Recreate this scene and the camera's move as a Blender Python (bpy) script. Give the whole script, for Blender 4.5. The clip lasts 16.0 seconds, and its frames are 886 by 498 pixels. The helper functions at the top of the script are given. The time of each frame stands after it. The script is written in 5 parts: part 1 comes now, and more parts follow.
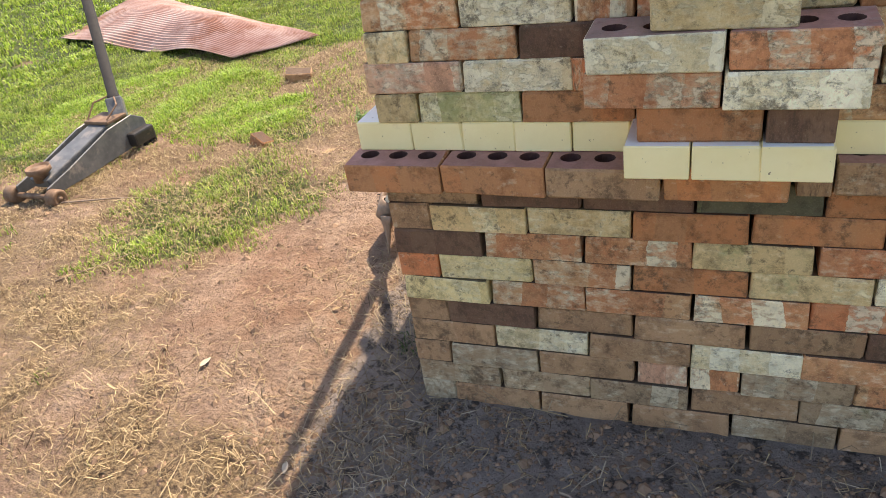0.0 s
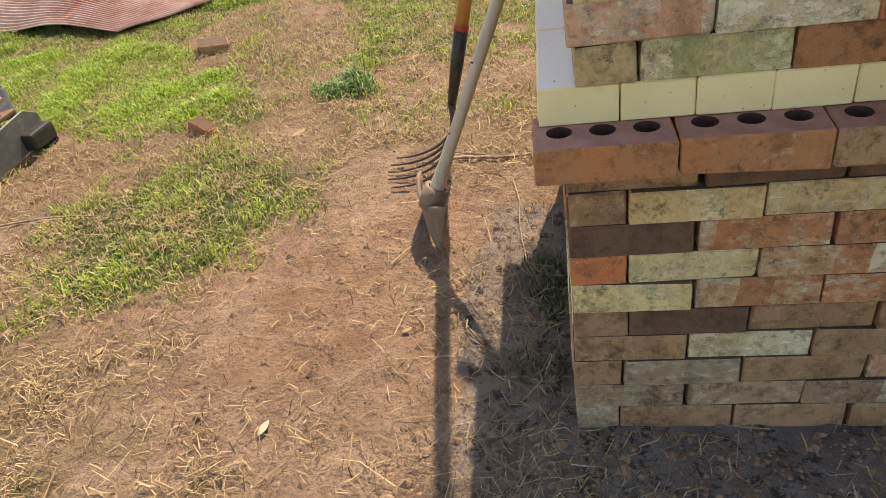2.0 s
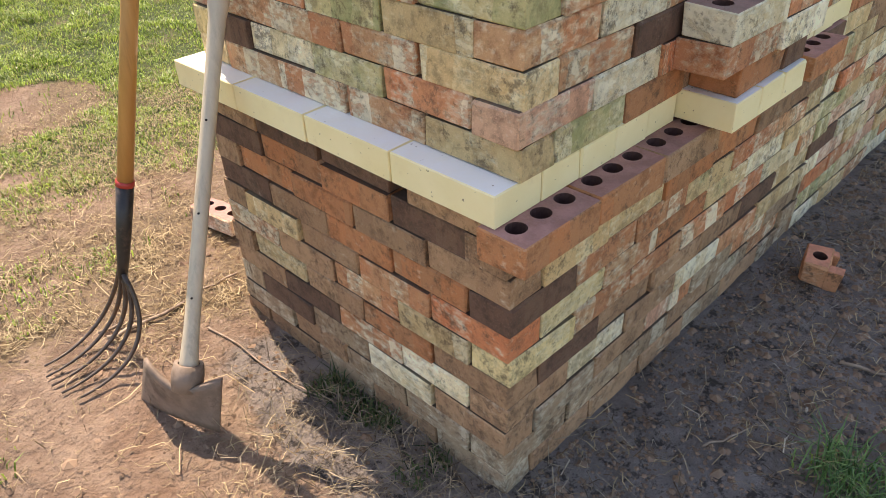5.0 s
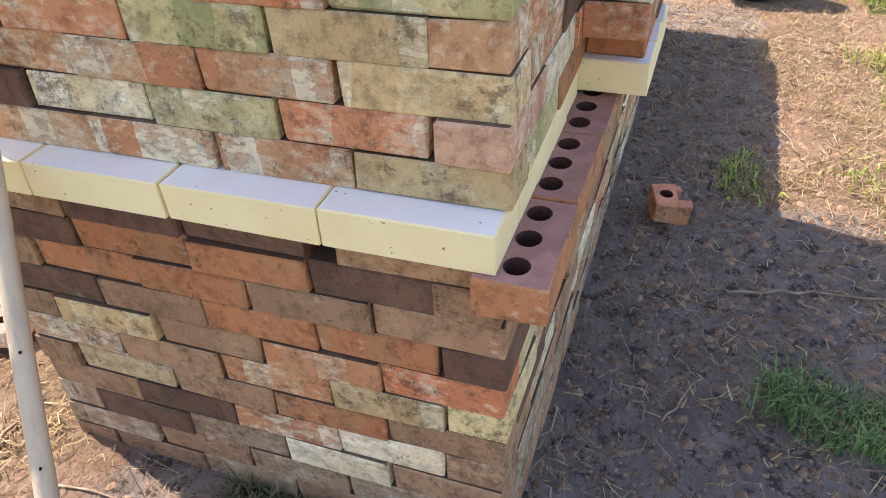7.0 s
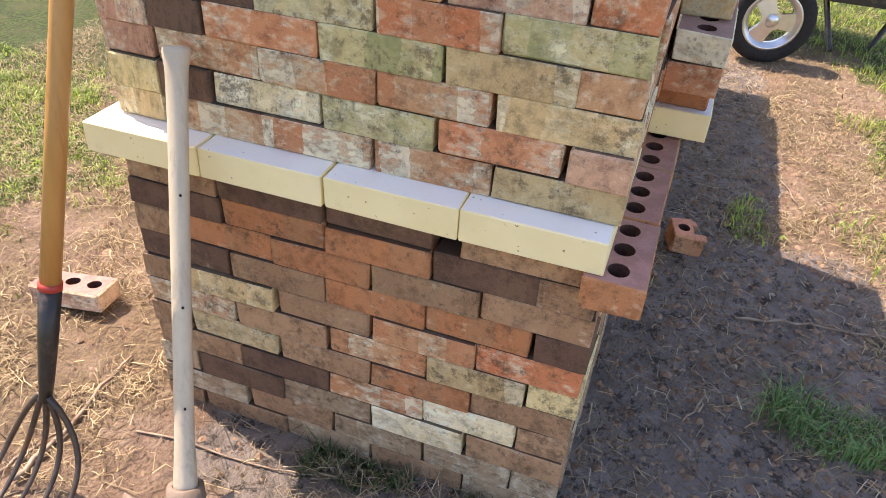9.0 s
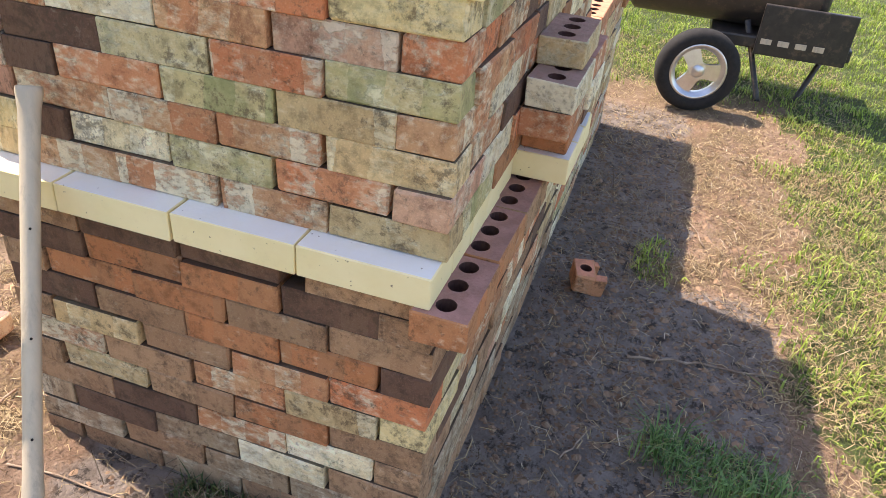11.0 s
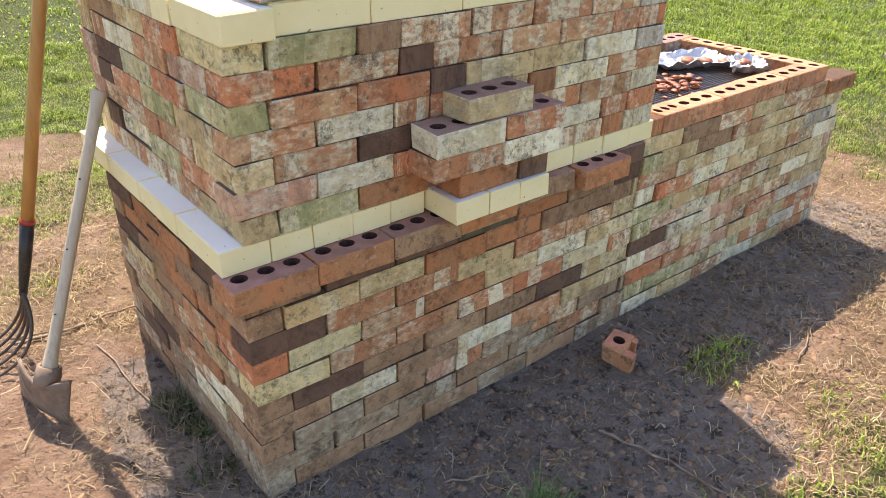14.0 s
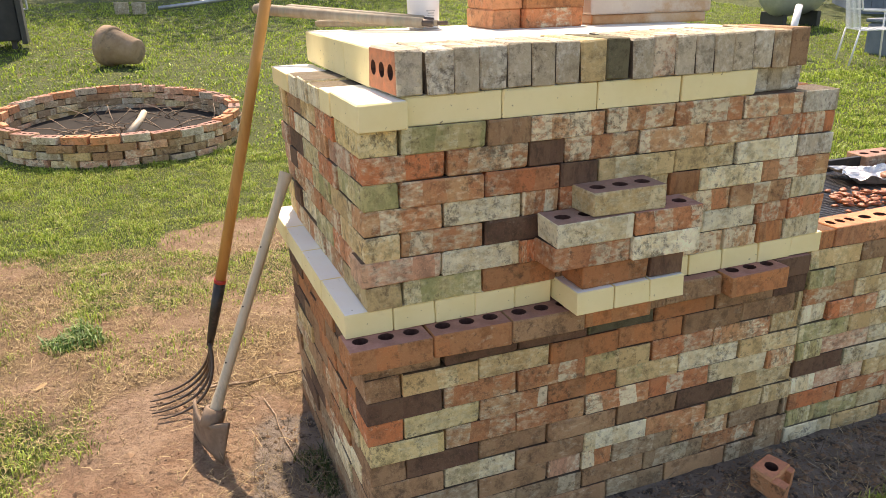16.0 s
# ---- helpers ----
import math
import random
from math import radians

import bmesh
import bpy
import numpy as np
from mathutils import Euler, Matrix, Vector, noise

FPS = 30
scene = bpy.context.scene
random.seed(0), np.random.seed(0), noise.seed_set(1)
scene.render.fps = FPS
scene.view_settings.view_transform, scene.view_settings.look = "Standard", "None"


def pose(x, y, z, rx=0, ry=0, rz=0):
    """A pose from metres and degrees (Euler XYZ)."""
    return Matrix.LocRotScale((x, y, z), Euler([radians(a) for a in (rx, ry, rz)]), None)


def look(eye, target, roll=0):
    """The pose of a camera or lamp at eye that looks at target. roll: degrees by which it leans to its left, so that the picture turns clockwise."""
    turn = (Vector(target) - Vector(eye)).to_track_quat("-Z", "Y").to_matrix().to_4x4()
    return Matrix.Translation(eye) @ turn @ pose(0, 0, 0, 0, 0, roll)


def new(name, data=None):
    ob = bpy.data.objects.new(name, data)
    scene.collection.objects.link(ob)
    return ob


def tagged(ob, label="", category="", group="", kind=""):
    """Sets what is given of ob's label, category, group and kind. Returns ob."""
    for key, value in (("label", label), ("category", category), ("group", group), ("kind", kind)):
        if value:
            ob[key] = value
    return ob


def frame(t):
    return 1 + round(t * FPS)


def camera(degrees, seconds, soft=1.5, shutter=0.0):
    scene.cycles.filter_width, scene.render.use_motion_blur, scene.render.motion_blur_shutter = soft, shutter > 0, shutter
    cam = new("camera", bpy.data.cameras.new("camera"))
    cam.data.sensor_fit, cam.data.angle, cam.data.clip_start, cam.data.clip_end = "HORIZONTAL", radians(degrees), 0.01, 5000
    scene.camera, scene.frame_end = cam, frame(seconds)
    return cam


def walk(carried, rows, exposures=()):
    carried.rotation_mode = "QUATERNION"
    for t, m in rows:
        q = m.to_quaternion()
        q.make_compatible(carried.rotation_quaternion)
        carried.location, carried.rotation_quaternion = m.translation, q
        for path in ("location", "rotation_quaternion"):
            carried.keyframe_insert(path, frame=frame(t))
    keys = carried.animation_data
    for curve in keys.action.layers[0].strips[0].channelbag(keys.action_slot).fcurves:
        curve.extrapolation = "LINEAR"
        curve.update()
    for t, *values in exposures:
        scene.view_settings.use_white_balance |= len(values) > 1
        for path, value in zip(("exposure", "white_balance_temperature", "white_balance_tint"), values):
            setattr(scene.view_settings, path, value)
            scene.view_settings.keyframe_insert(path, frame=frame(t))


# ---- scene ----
cam = camera(60.9, 16.0, 0.5)
PATH = [
    (0, (0.623, -1.18, 1.185), (-0.073, 0.394, 0.166), -9.4),
    (0.5, (0.48, -1.2, 1.167), (-0.26, 0.323, 0.104), -8.3),
    (1, (0.29, -1.066, 1.117), (-0.346, 0.434, -0.043), -9.5),
    (1.5, (0.19, -0.954, 1.124), (-0.285, 0.582, -0.064), -11.3),
    (2, (-0.011, -0.944, 1.117), (-0.323, 0.66, -0.037), -9.4),
    (2.5, (-0.218, -0.907, 1.16), (-0.263, 0.759, 0.054), -5.9),
    (3, (-0.389, -0.817, 1.131), (-0.21, 0.822, 0.0), -7.1),
    (3.5, (-0.499, -0.751, 1.179), (-0.064, 0.836, 0.042), -8.2),
    (4, (-0.636, -0.757, 1.197), (0.097, 0.732, 0.081), -6.5),
    (4.2, (-0.674, -0.783, 1.229), (0.165, 0.655, 0.12), -5.4),
    (6.3, (-0.755, -0.163, 1.195), (0.724, 0.525, 0.038), -0.5),
    (6.5, (-0.74, -0.152, 1.203), (0.762, 0.464, 0.036), -0.9),
    (7, (-0.688, -0.184, 1.175), (0.82, 0.388, -0.008), -3.2),
    (7.5, (-0.669, -0.142, 1.156), (0.8, 0.548, -0.012), -4.3),
    (8, (-0.733, -0.115, 1.186), (0.736, 0.612, 0.041), -2.5),
    (8.5, (-0.853, -0.046, 1.239), (0.679, 0.564, 0.107), 1.3),
    (9, (-0.94, -0.036, 1.274), (0.628, 0.451, 0.131), 4.0),
    (9.5, (-0.969, -0.032, 1.287), (0.621, 0.366, 0.141), 5.8),
    (10, (-0.991, -0.063, 1.303), (0.623, 0.265, 0.169), 6.2),
    (10.2, (-1.019, -0.098, 1.308), (0.607, 0.214, 0.186), 6.3),
    (12.3, (-0.507, -0.668, 1.293), (0.778, 0.452, 0.246), 2.4),
    (12.5, (-0.47, -0.754, 1.292), (0.664, 0.475, 0.195), 0.4),
    (13, (-0.503, -0.901, 1.338), (0.515, 0.45, 0.271), -0.6),
    (13.5, (-0.57, -1.09, 1.402), (0.502, 0.285, 0.422), -1.6),
    (14, (-0.501, -1.257, 1.388), (0.612, 0.111, 0.444), 0.7),
    (14.5, (-0.4, -1.346, 1.396), (0.497, 0.215, 0.524), 1.4),
    (15, (-0.374, -1.392, 1.387), (0.334, 0.309, 0.61), -1.5),
    (15.5, (-0.346, -1.431, 1.382), (0.345, 0.307, 0.674), -2.5),
    (16, (-0.363, -1.44, 1.363), (0.317, 0.315, 0.687), -1.3),
]
walk(cam, [(t, look(eye, target, roll)) for t, eye, target, roll in PATH], [(0, 1.12, 7400, 17), (1, 0.85, 8000, 16), (2, 0.78, 8200, 16), (3.5, 0.72, 8300, 17), (4.2, 0.85, 7900, 17), (6.3, 1.35, 6900, 21), (8, 1.35, 6900, 22), (10.2, 1.2, 6900, 20), (12.3, 1.26, 6900, 19), (14, 1.16, 7100, 19), (15, 0.95, 7600, 18), (16, 0.9, 8100, 18)])

# ---- world and light ----
SUN_WAY = Vector((0.175, 0.67, 1.0)).normalized()      # from the ground to the sun
world = bpy.data.worlds.new("world")
scene.world = world
world.use_nodes = True
wn = world.node_tree
sky = wn.nodes.new("ShaderNodeTexSky")
sky.sky_type = "NISHITA"
sky.sun_disc = False
sky.sun_elevation = math.asin(SUN_WAY.z)
sky.sun_rotation = math.atan2(SUN_WAY.x, SUN_WAY.y)
sky.air_density, sky.dust_density = 1.0, 1.0
wn.links.new(sky.outputs[0], wn.nodes["Background"].inputs[0])
wn.nodes["Background"].inputs[1].default_value = 0.15
sun = new("sun", bpy.data.lights.new("sun", "SUN"))
sun.data.energy, sun.data.angle, sun.data.color = 4.1, radians(0.53), (1.0, 0.92, 0.80)
sun.matrix_world = look(SUN_WAY * 30, (0, 0, 0))


# ---- materials ----
class Nodes:
    """A small wrapper to write node trees in few lines."""

    def __init__(self, name):
        self.mat = bpy.data.materials.new(name)
        self.mat.use_nodes = True
        self.t = self.mat.node_tree
        self.b = self.t.nodes["Principled BSDF"]

    def put(self, kind, **kw):
        n = self.t.nodes.new(kind)
        for k, v in kw.items():
            setattr(n, k, v)
        return n

    def feed(self, sock, v):
        if isinstance(v, bpy.types.NodeSocket):
            self.t.links.new(v, sock)
        elif isinstance(v, tuple) and len(v) == 3 and sock.type == "RGBA":
            sock.default_value = (*v, 1)
        else:
            sock.default_value = v

    def noise(self, vec, scale, detail=4.0, rough=0.55, w=None):
        n = self.put("ShaderNodeTexNoise")
        if w is not None:
            n.noise_dimensions = "4D"
            self.feed(n.inputs["W"], w)
        self.feed(n.inputs["Vector"], vec)
        n.inputs["Scale"].default_value, n.inputs["Detail"].default_value, n.inputs["Roughness"].default_value = scale, detail, rough
        return n.outputs["Fac"]

    def ramp(self, fac, a, b):
        n = self.put("ShaderNodeMapRange", interpolation_type="SMOOTHSTEP")
        self.feed(n.inputs[0], fac)
        n.inputs[1].default_value, n.inputs[2].default_value = a, b
        return n.outputs[0]

    def mix(self, fac, a, b, blend="MIX"):
        n = self.put("ShaderNodeMix", data_type="RGBA", blend_type=blend)
        self.feed(n.inputs[0], fac)
        self.feed(n.inputs[6], a)
        self.feed(n.inputs[7], b)
        return n.outputs[2]

    def math(self, op, a, b=0.0):
        n = self.put("ShaderNodeMath", operation=op)
        self.feed(n.inputs[0], a)
        self.feed(n.inputs[1], b)
        return n.outputs[0]

    def stretch(self, vec, s):
        n = self.put("ShaderNodeMapping")
        self.feed(n.inputs["Vector"], vec)
        n.inputs["Scale"].default_value = s
        return n.outputs[0]

    def coord(self, which="Object"):
        return self.put("ShaderNodeTexCoord").outputs[which]

    def rnd(self):
        return self.put("ShaderNodeObjectInfo").outputs["Random"]

    def island(self):
        return self.put("ShaderNodeNewGeometry").outputs["Random Per Island"]

    def done(self, colour, rough=0.8, metal=0.0, bump=None, strength=0.3, dist=0.002):
        self.feed(self.b.inputs["Base Color"], colour)
        self.feed(self.b.inputs["Roughness"], rough)
        self.feed(self.b.inputs["Metallic"], metal)
        if bump is not None:
            n = self.put("ShaderNodeBump")
            n.inputs["Strength"].default_value, n.inputs["Distance"].default_value = strength, dist
            self.feed(n.inputs["Height"], bump)
            self.feed(self.b.inputs["Normal"], n.outputs[0])
        return self.mat


def brick_mat(name, base, second, wash=(0.64, 0.55, 0.40), amount=0.0, moss=0.0, bands=0.6, bed=(0.25, 0.125, 0.105)):
    """A reclaimed brick: clay fired in bands across its length, old lime that some bands hold and others have shed, moss, grime and pits."""
    n = Nodes(name)
    o, r = n.coord(), n.math("MULTIPLY", n.rnd(), 37.0)
    xyz = n.put("ShaderNodeSeparateXYZ")
    n.feed(xyz.inputs[0], o)
    wob = n.math("MULTIPLY", n.math("SUBTRACT", n.noise(o, 60.0, 3.0, 0.6, r), 0.5), 0.012)
    slant = n.math("MULTIPLY", xyz.outputs[2], n.math("MULTIPLY", n.math("SUBTRACT", n.rnd(), 0.5), 0.35))
    step = n.math("FLOOR", n.math("ADD", n.math("MULTIPLY", n.math("ADD", n.math("ADD", xyz.outputs[0], slant), wob), 19.0), n.math("MULTIPLY", r, 3.7)))
    white = n.put("ShaderNodeTexWhiteNoise", noise_dimensions="2D")
    pair = n.put("ShaderNodeCombineXYZ")
    n.feed(pair.inputs[0], step)
    n.feed(pair.inputs[1], n.math("FLOOR", n.math("MULTIPLY", r, 50.0)))
    n.feed(white.inputs["Vector"], pair.outputs[0])
    band = white.outputs["Value"]
    tint = n.math("FRACT", n.math("MULTIPLY", band, 7.7))
    soft = n.noise(o, 14.0, 5.0, 0.6, r)
    c = n.mix(n.math("MULTIPLY", n.ramp(tint, 0.40, 0.60), bands), base, second)
    c = n.mix(n.math("MULTIPLY", n.ramp(soft, 0.42, 0.66), 0.6), c, tuple(0.7 * v + 0.3 * w for v, w in zip(second, base)))
    # clay body: soft clouds of darker firing, fine sand grain
    tone = n.noise(o, 30.0, 8.0, 0.7, r)
    c = n.mix(n.math("MULTIPLY", n.ramp(tone, 0.45, 0.66), 0.8), c, tuple(v * 0.46 for v in base))
    sand = n.noise(o, 420.0, 2.0, 0.6, r)
    c = n.mix(n.math("MULTIPLY", n.ramp(sand, 0.5, 0.75), 0.35), c, tuple(min(0.85, v * 1.35 + 0.03) for v in second))
    # old lime: flaked, clinging to some bands and gone from others
    flake = n.noise(n.stretch(o, (0.62, 1.0, 1.2)), 70.0, 9.0, 0.66, n.math("ADD", r, 5.0))
    wear = n.noise(n.stretch(o, (0.7, 1.0, 1.0)), 16.0, 6.0, 0.65, n.math("ADD", r, 29.0))
    hold = n.math("MULTIPLY", n.math("SUBTRACT", band, 0.5), 0.17 if amount > 0.3 else 0.06)
    pale = n.math("ADD", n.math("ADD", n.math("MULTIPLY", flake, 0.62), n.math("MULTIPLY", wear, 0.38)), hold)
    edge = 0.66 - 0.23 * amount
    thin = n.mix(n.ramp(tone, 0.35, 0.65), wash, tuple(v * 0.78 for v in wash))
    c = n.mix(n.math("MULTIPLY", n.ramp(pale, edge - 0.09, edge + 0.02), 0.28 + 0.25 * max(0.0, amount)), c, thin)
    c = n.mix(n.math("MULTIPLY", n.ramp(pale, edge, edge + 0.04), min(0.9, 0.5 + 0.42 * amount)), c, thin)
    if moss:
        green = n.math("ADD", n.math("MULTIPLY", n.noise(o, 11.0, 9.0, 0.74, n.math("ADD", r, 11.0)), 1.0), n.math("MULTIPLY", n.math("SUBTRACT", tint, 0.5), 0.16))
        c = n.mix(n.math("MULTIPLY", n.ramp(green, 0.64 - 0.3 * moss, 0.80 - 0.25 * moss), 0.72), c, (0.20, 0.215, 0.085))
        spots = n.noise(o, 85.0, 6.0, 0.7, n.math("ADD", r, 41.0))
        c = n.mix(n.math("MULTIPLY", n.ramp(spots, 0.54, 0.68), min(0.6, 0.15 + 0.6 * moss)), c, (0.10, 0.10, 0.045))
    grime = n.math("ADD", n.math("MULTIPLY", n.noise(o, 60.0, 9.0, 0.78, n.math("ADD", r, 17.0)), 0.7), n.math("MULTIPLY", n.noise(o, 9.0, 3.0, 0.6, n.math("ADD", r, 53.0)), 0.3))
    c = n.mix(n.math("MULTIPLY", n.ramp(grime, 0.51, 0.61), 0.72), c, (0.075, 0.048, 0.028))
    # bed face: raw clay purple if cored, painted joint shade if plain
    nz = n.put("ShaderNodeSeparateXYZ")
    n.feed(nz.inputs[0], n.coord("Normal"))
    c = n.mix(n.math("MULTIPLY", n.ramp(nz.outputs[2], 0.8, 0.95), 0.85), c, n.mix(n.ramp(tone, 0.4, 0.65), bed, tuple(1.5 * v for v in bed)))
    hsv = n.put("ShaderNodeHueSaturation")
    n.feed(hsv.inputs["Color"], c)
    hsv.inputs["Saturation"].default_value = 1.02
    n.feed(hsv.inputs["Value"], n.math("ADD", n.math("MULTIPLY", n.rnd(), 0.36), 1.04))
    pits = n.noise(o, 170.0, 5.0, 0.7, r)
    height = n.math("ADD", n.math("MULTIPLY", pits, 0.6), n.math("ADD", tone, n.math("MULTIPLY", n.ramp(pale, edge, edge + 0.05), 0.35)))
    return n.done(hsv.outputs[0], 0.92, 0.0, height, 0.9, 0.004)


BRICK_LOOK = {
    "D": ("brick_dark", (0.13, 0.07, 0.044), (0.17, 0.10, 0.06), None, -0.1, 0.0),
    "B": ("brick_brown", (0.315, 0.182, 0.098), (0.39, 0.245, 0.135), None, 0.14, 0.0),
    "O": ("brick_orange", (0.44, 0.18, 0.075), (0.35, 0.185, 0.09), None, 0.08, 0.0),
    "R": ("brick_red", (0.54, 0.19, 0.082), (0.46, 0.23, 0.115), (0.76, 0.65, 0.45), 0.42, 0.0),
    "W": ("brick_limewashed", (0.47, 0.20, 0.092), (0.50, 0.32, 0.165), (0.80, 0.71, 0.49), 0.53, 0.04),
    "C": ("brick_cream", (0.60, 0.48, 0.27), (0.70, 0.60, 0.38), (0.86, 0.79, 0.57), 0.7, 0.1),
    "Y": ("brick_buff", (0.62, 0.48, 0.22), (0.67, 0.55, 0.28), (0.78, 0.69, 0.42), 0.35, 0.1),
    "T": ("brick_tan", (0.50, 0.345, 0.165), (0.58, 0.44, 0.225), (0.78, 0.68, 0.43), 0.46, 0.18),
    "G": ("brick_mossy", (0.48, 0.39, 0.19), (0.41, 0.38, 0.175), (0.72, 0.67, 0.43), 0.5, 0.62),
    "P": ("brick_pink", (0.50, 0.27, 0.17), (0.56, 0.36, 0.225), (0.76, 0.65, 0.47), 0.48, 0.0),
    "K": ("brick_black_green", (0.10, 0.09, 0.052), (0.14, 0.12, 0.070), None, -0.1, 0.3),
    "N": ("brick_fresh_red", (0.54, 0.235, 0.115), (0.50, 0.26, 0.135), None, 0.16, 0.0),
    "Q": ("brick_grey_end", (0.48, 0.41, 0.31), (0.54, 0.48, 0.37), None, 0.5, 0.12),
    "M": ("brick_pale_mossy", (0.50, 0.41, 0.21), (0.55, 0.48, 0.26), (0.68, 0.63, 0.42), 0.7, 0.34),
    "E": ("brick_earthy", (0.31, 0.205, 0.12), (0.38, 0.275, 0.165), (0.62, 0.53, 0.37), 0.44, 0.1),
    "S": ("brick_grey", (0.42, 0.345, 0.235), (0.50, 0.43, 0.32), (0.72, 0.67, 0.55), 0.5, 0.12),
}
CORED_BED = {"N": (0.48, 0.20, 0.12), "Q": (0.50, 0.17, 0.075)}
BRICK = {}


def brick_material(code, cored=False):
    """Bricks share a material by kind; cored ones show a clean purple bed, plain ones a bed painted near-black as joint
    shade.
    """
    if (code, cored) not in BRICK:
        name, base, second, wash, amount, moss = BRICK_LOOK[code]
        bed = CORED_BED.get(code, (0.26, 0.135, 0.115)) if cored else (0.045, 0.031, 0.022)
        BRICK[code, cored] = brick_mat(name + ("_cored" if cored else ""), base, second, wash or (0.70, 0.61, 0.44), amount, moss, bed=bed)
    return BRICK[code, cored]


def firebrick_mat():
    n = Nodes("firebrick")
    o, r = n.coord(), n.math("MULTIPLY", n.rnd(), 31.0)
    c = n.mix(n.ramp(n.noise(o, 11.0, 5.0, 0.6, r), 0.35, 0.7), (0.95, 0.82, 0.46), (0.90, 0.76, 0.39))
    c = n.mix(n.math("MULTIPLY", n.ramp(n.noise(o, 22.0, 7.0, 0.7, n.math("ADD", r, 3.0)), 0.56, 0.8), 0.4), c, (0.52, 0.38, 0.19))
    # upward faces painted paler, for the sky light that falls on them
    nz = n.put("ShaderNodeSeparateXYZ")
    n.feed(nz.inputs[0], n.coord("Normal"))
    top_sky_light = n.math("MULTIPLY", n.ramp(nz.outputs[2], 0.8, 0.95), n.math("ADD", 0.55, n.math("MULTIPLY", n.noise(o, 18.0, 6.0, 0.7, r), 0.5)))
    c = n.mix(top_sky_light, c, (0.87, 0.87, 0.86))
    speck = n.noise(o, 150.0, 3.0, 0.5, r)
    c = n.mix(n.math("MULTIPLY", n.ramp(speck, 0.69, 0.73), 0.85), c, (0.2, 0.14, 0.09))
    return n.done(c, 0.85, 0.0, n.math("ADD", speck, n.noise(o, 60.0, 6.0, 0.7, r)), 0.25, 0.002)


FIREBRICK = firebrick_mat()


def plain(name, a, b, scale=20.0, rough=0.7, metal=0.0, stretch=(1, 1, 1), spot=None, bump=0.2, which="Object"):
    n = Nodes(name)
    o = n.stretch(n.coord(which), stretch)
    f = n.noise(o, scale, 6.0, 0.65)
    c = n.mix(n.ramp(f, 0.3, 0.7), a, b)
    fine = n.noise(o, scale * 6, 4.0, 0.6)
    if spot:
        c = n.mix(n.math("MULTIPLY", n.ramp(n.noise(o, scale * 0.6, 8.0, 0.72), 0.52, 0.66), 0.85), c, spot)
    return n.done(c, rough, metal, n.math("ADD", f, n.math("MULTIPLY", fine, 0.5)), bump, 0.002)


def island_mat(name, a, b, rough=0.7, c=None, thin=0.0, patch=None):
    """Blades, straws and chips, each with a tone of its own; thin ones let light through."""
    n = Nodes(name)
    i = n.island()
    col = n.mix(i, a, b)
    if c:
        col = n.mix(n.ramp(n.math("FRACT", n.math("MULTIPLY", i, 7.31)), 0.86, 0.89), col, c)
    if patch:
        o = n.coord()
        col = n.mix(n.math("MULTIPLY", n.ramp(n.noise(o, 3.2, 6.0, 0.65), 0.47, 0.62), 0.38), col, patch)
        col = n.mix(n.math("MULTIPLY", n.ramp(n.noise(o, 9.0, 4.0, 0.6), 0.52, 0.66), 0.45), col, tuple(0.35 * v for v in a))
    mat = n.done(col, rough)
    if thin:
        tr = n.put("ShaderNodeBsdfTranslucent")
        n.feed(tr.inputs[0], col)
        both = n.put("ShaderNodeMixShader")
        both.inputs[0].default_value = thin
        n.t.links.new(n.b.outputs[0], both.inputs[1])
        n.t.links.new(tr.outputs[0], both.inputs[2])
        n.t.links.new(both.outputs[0], n.t.nodes["Material Output"].inputs[0])
    return mat


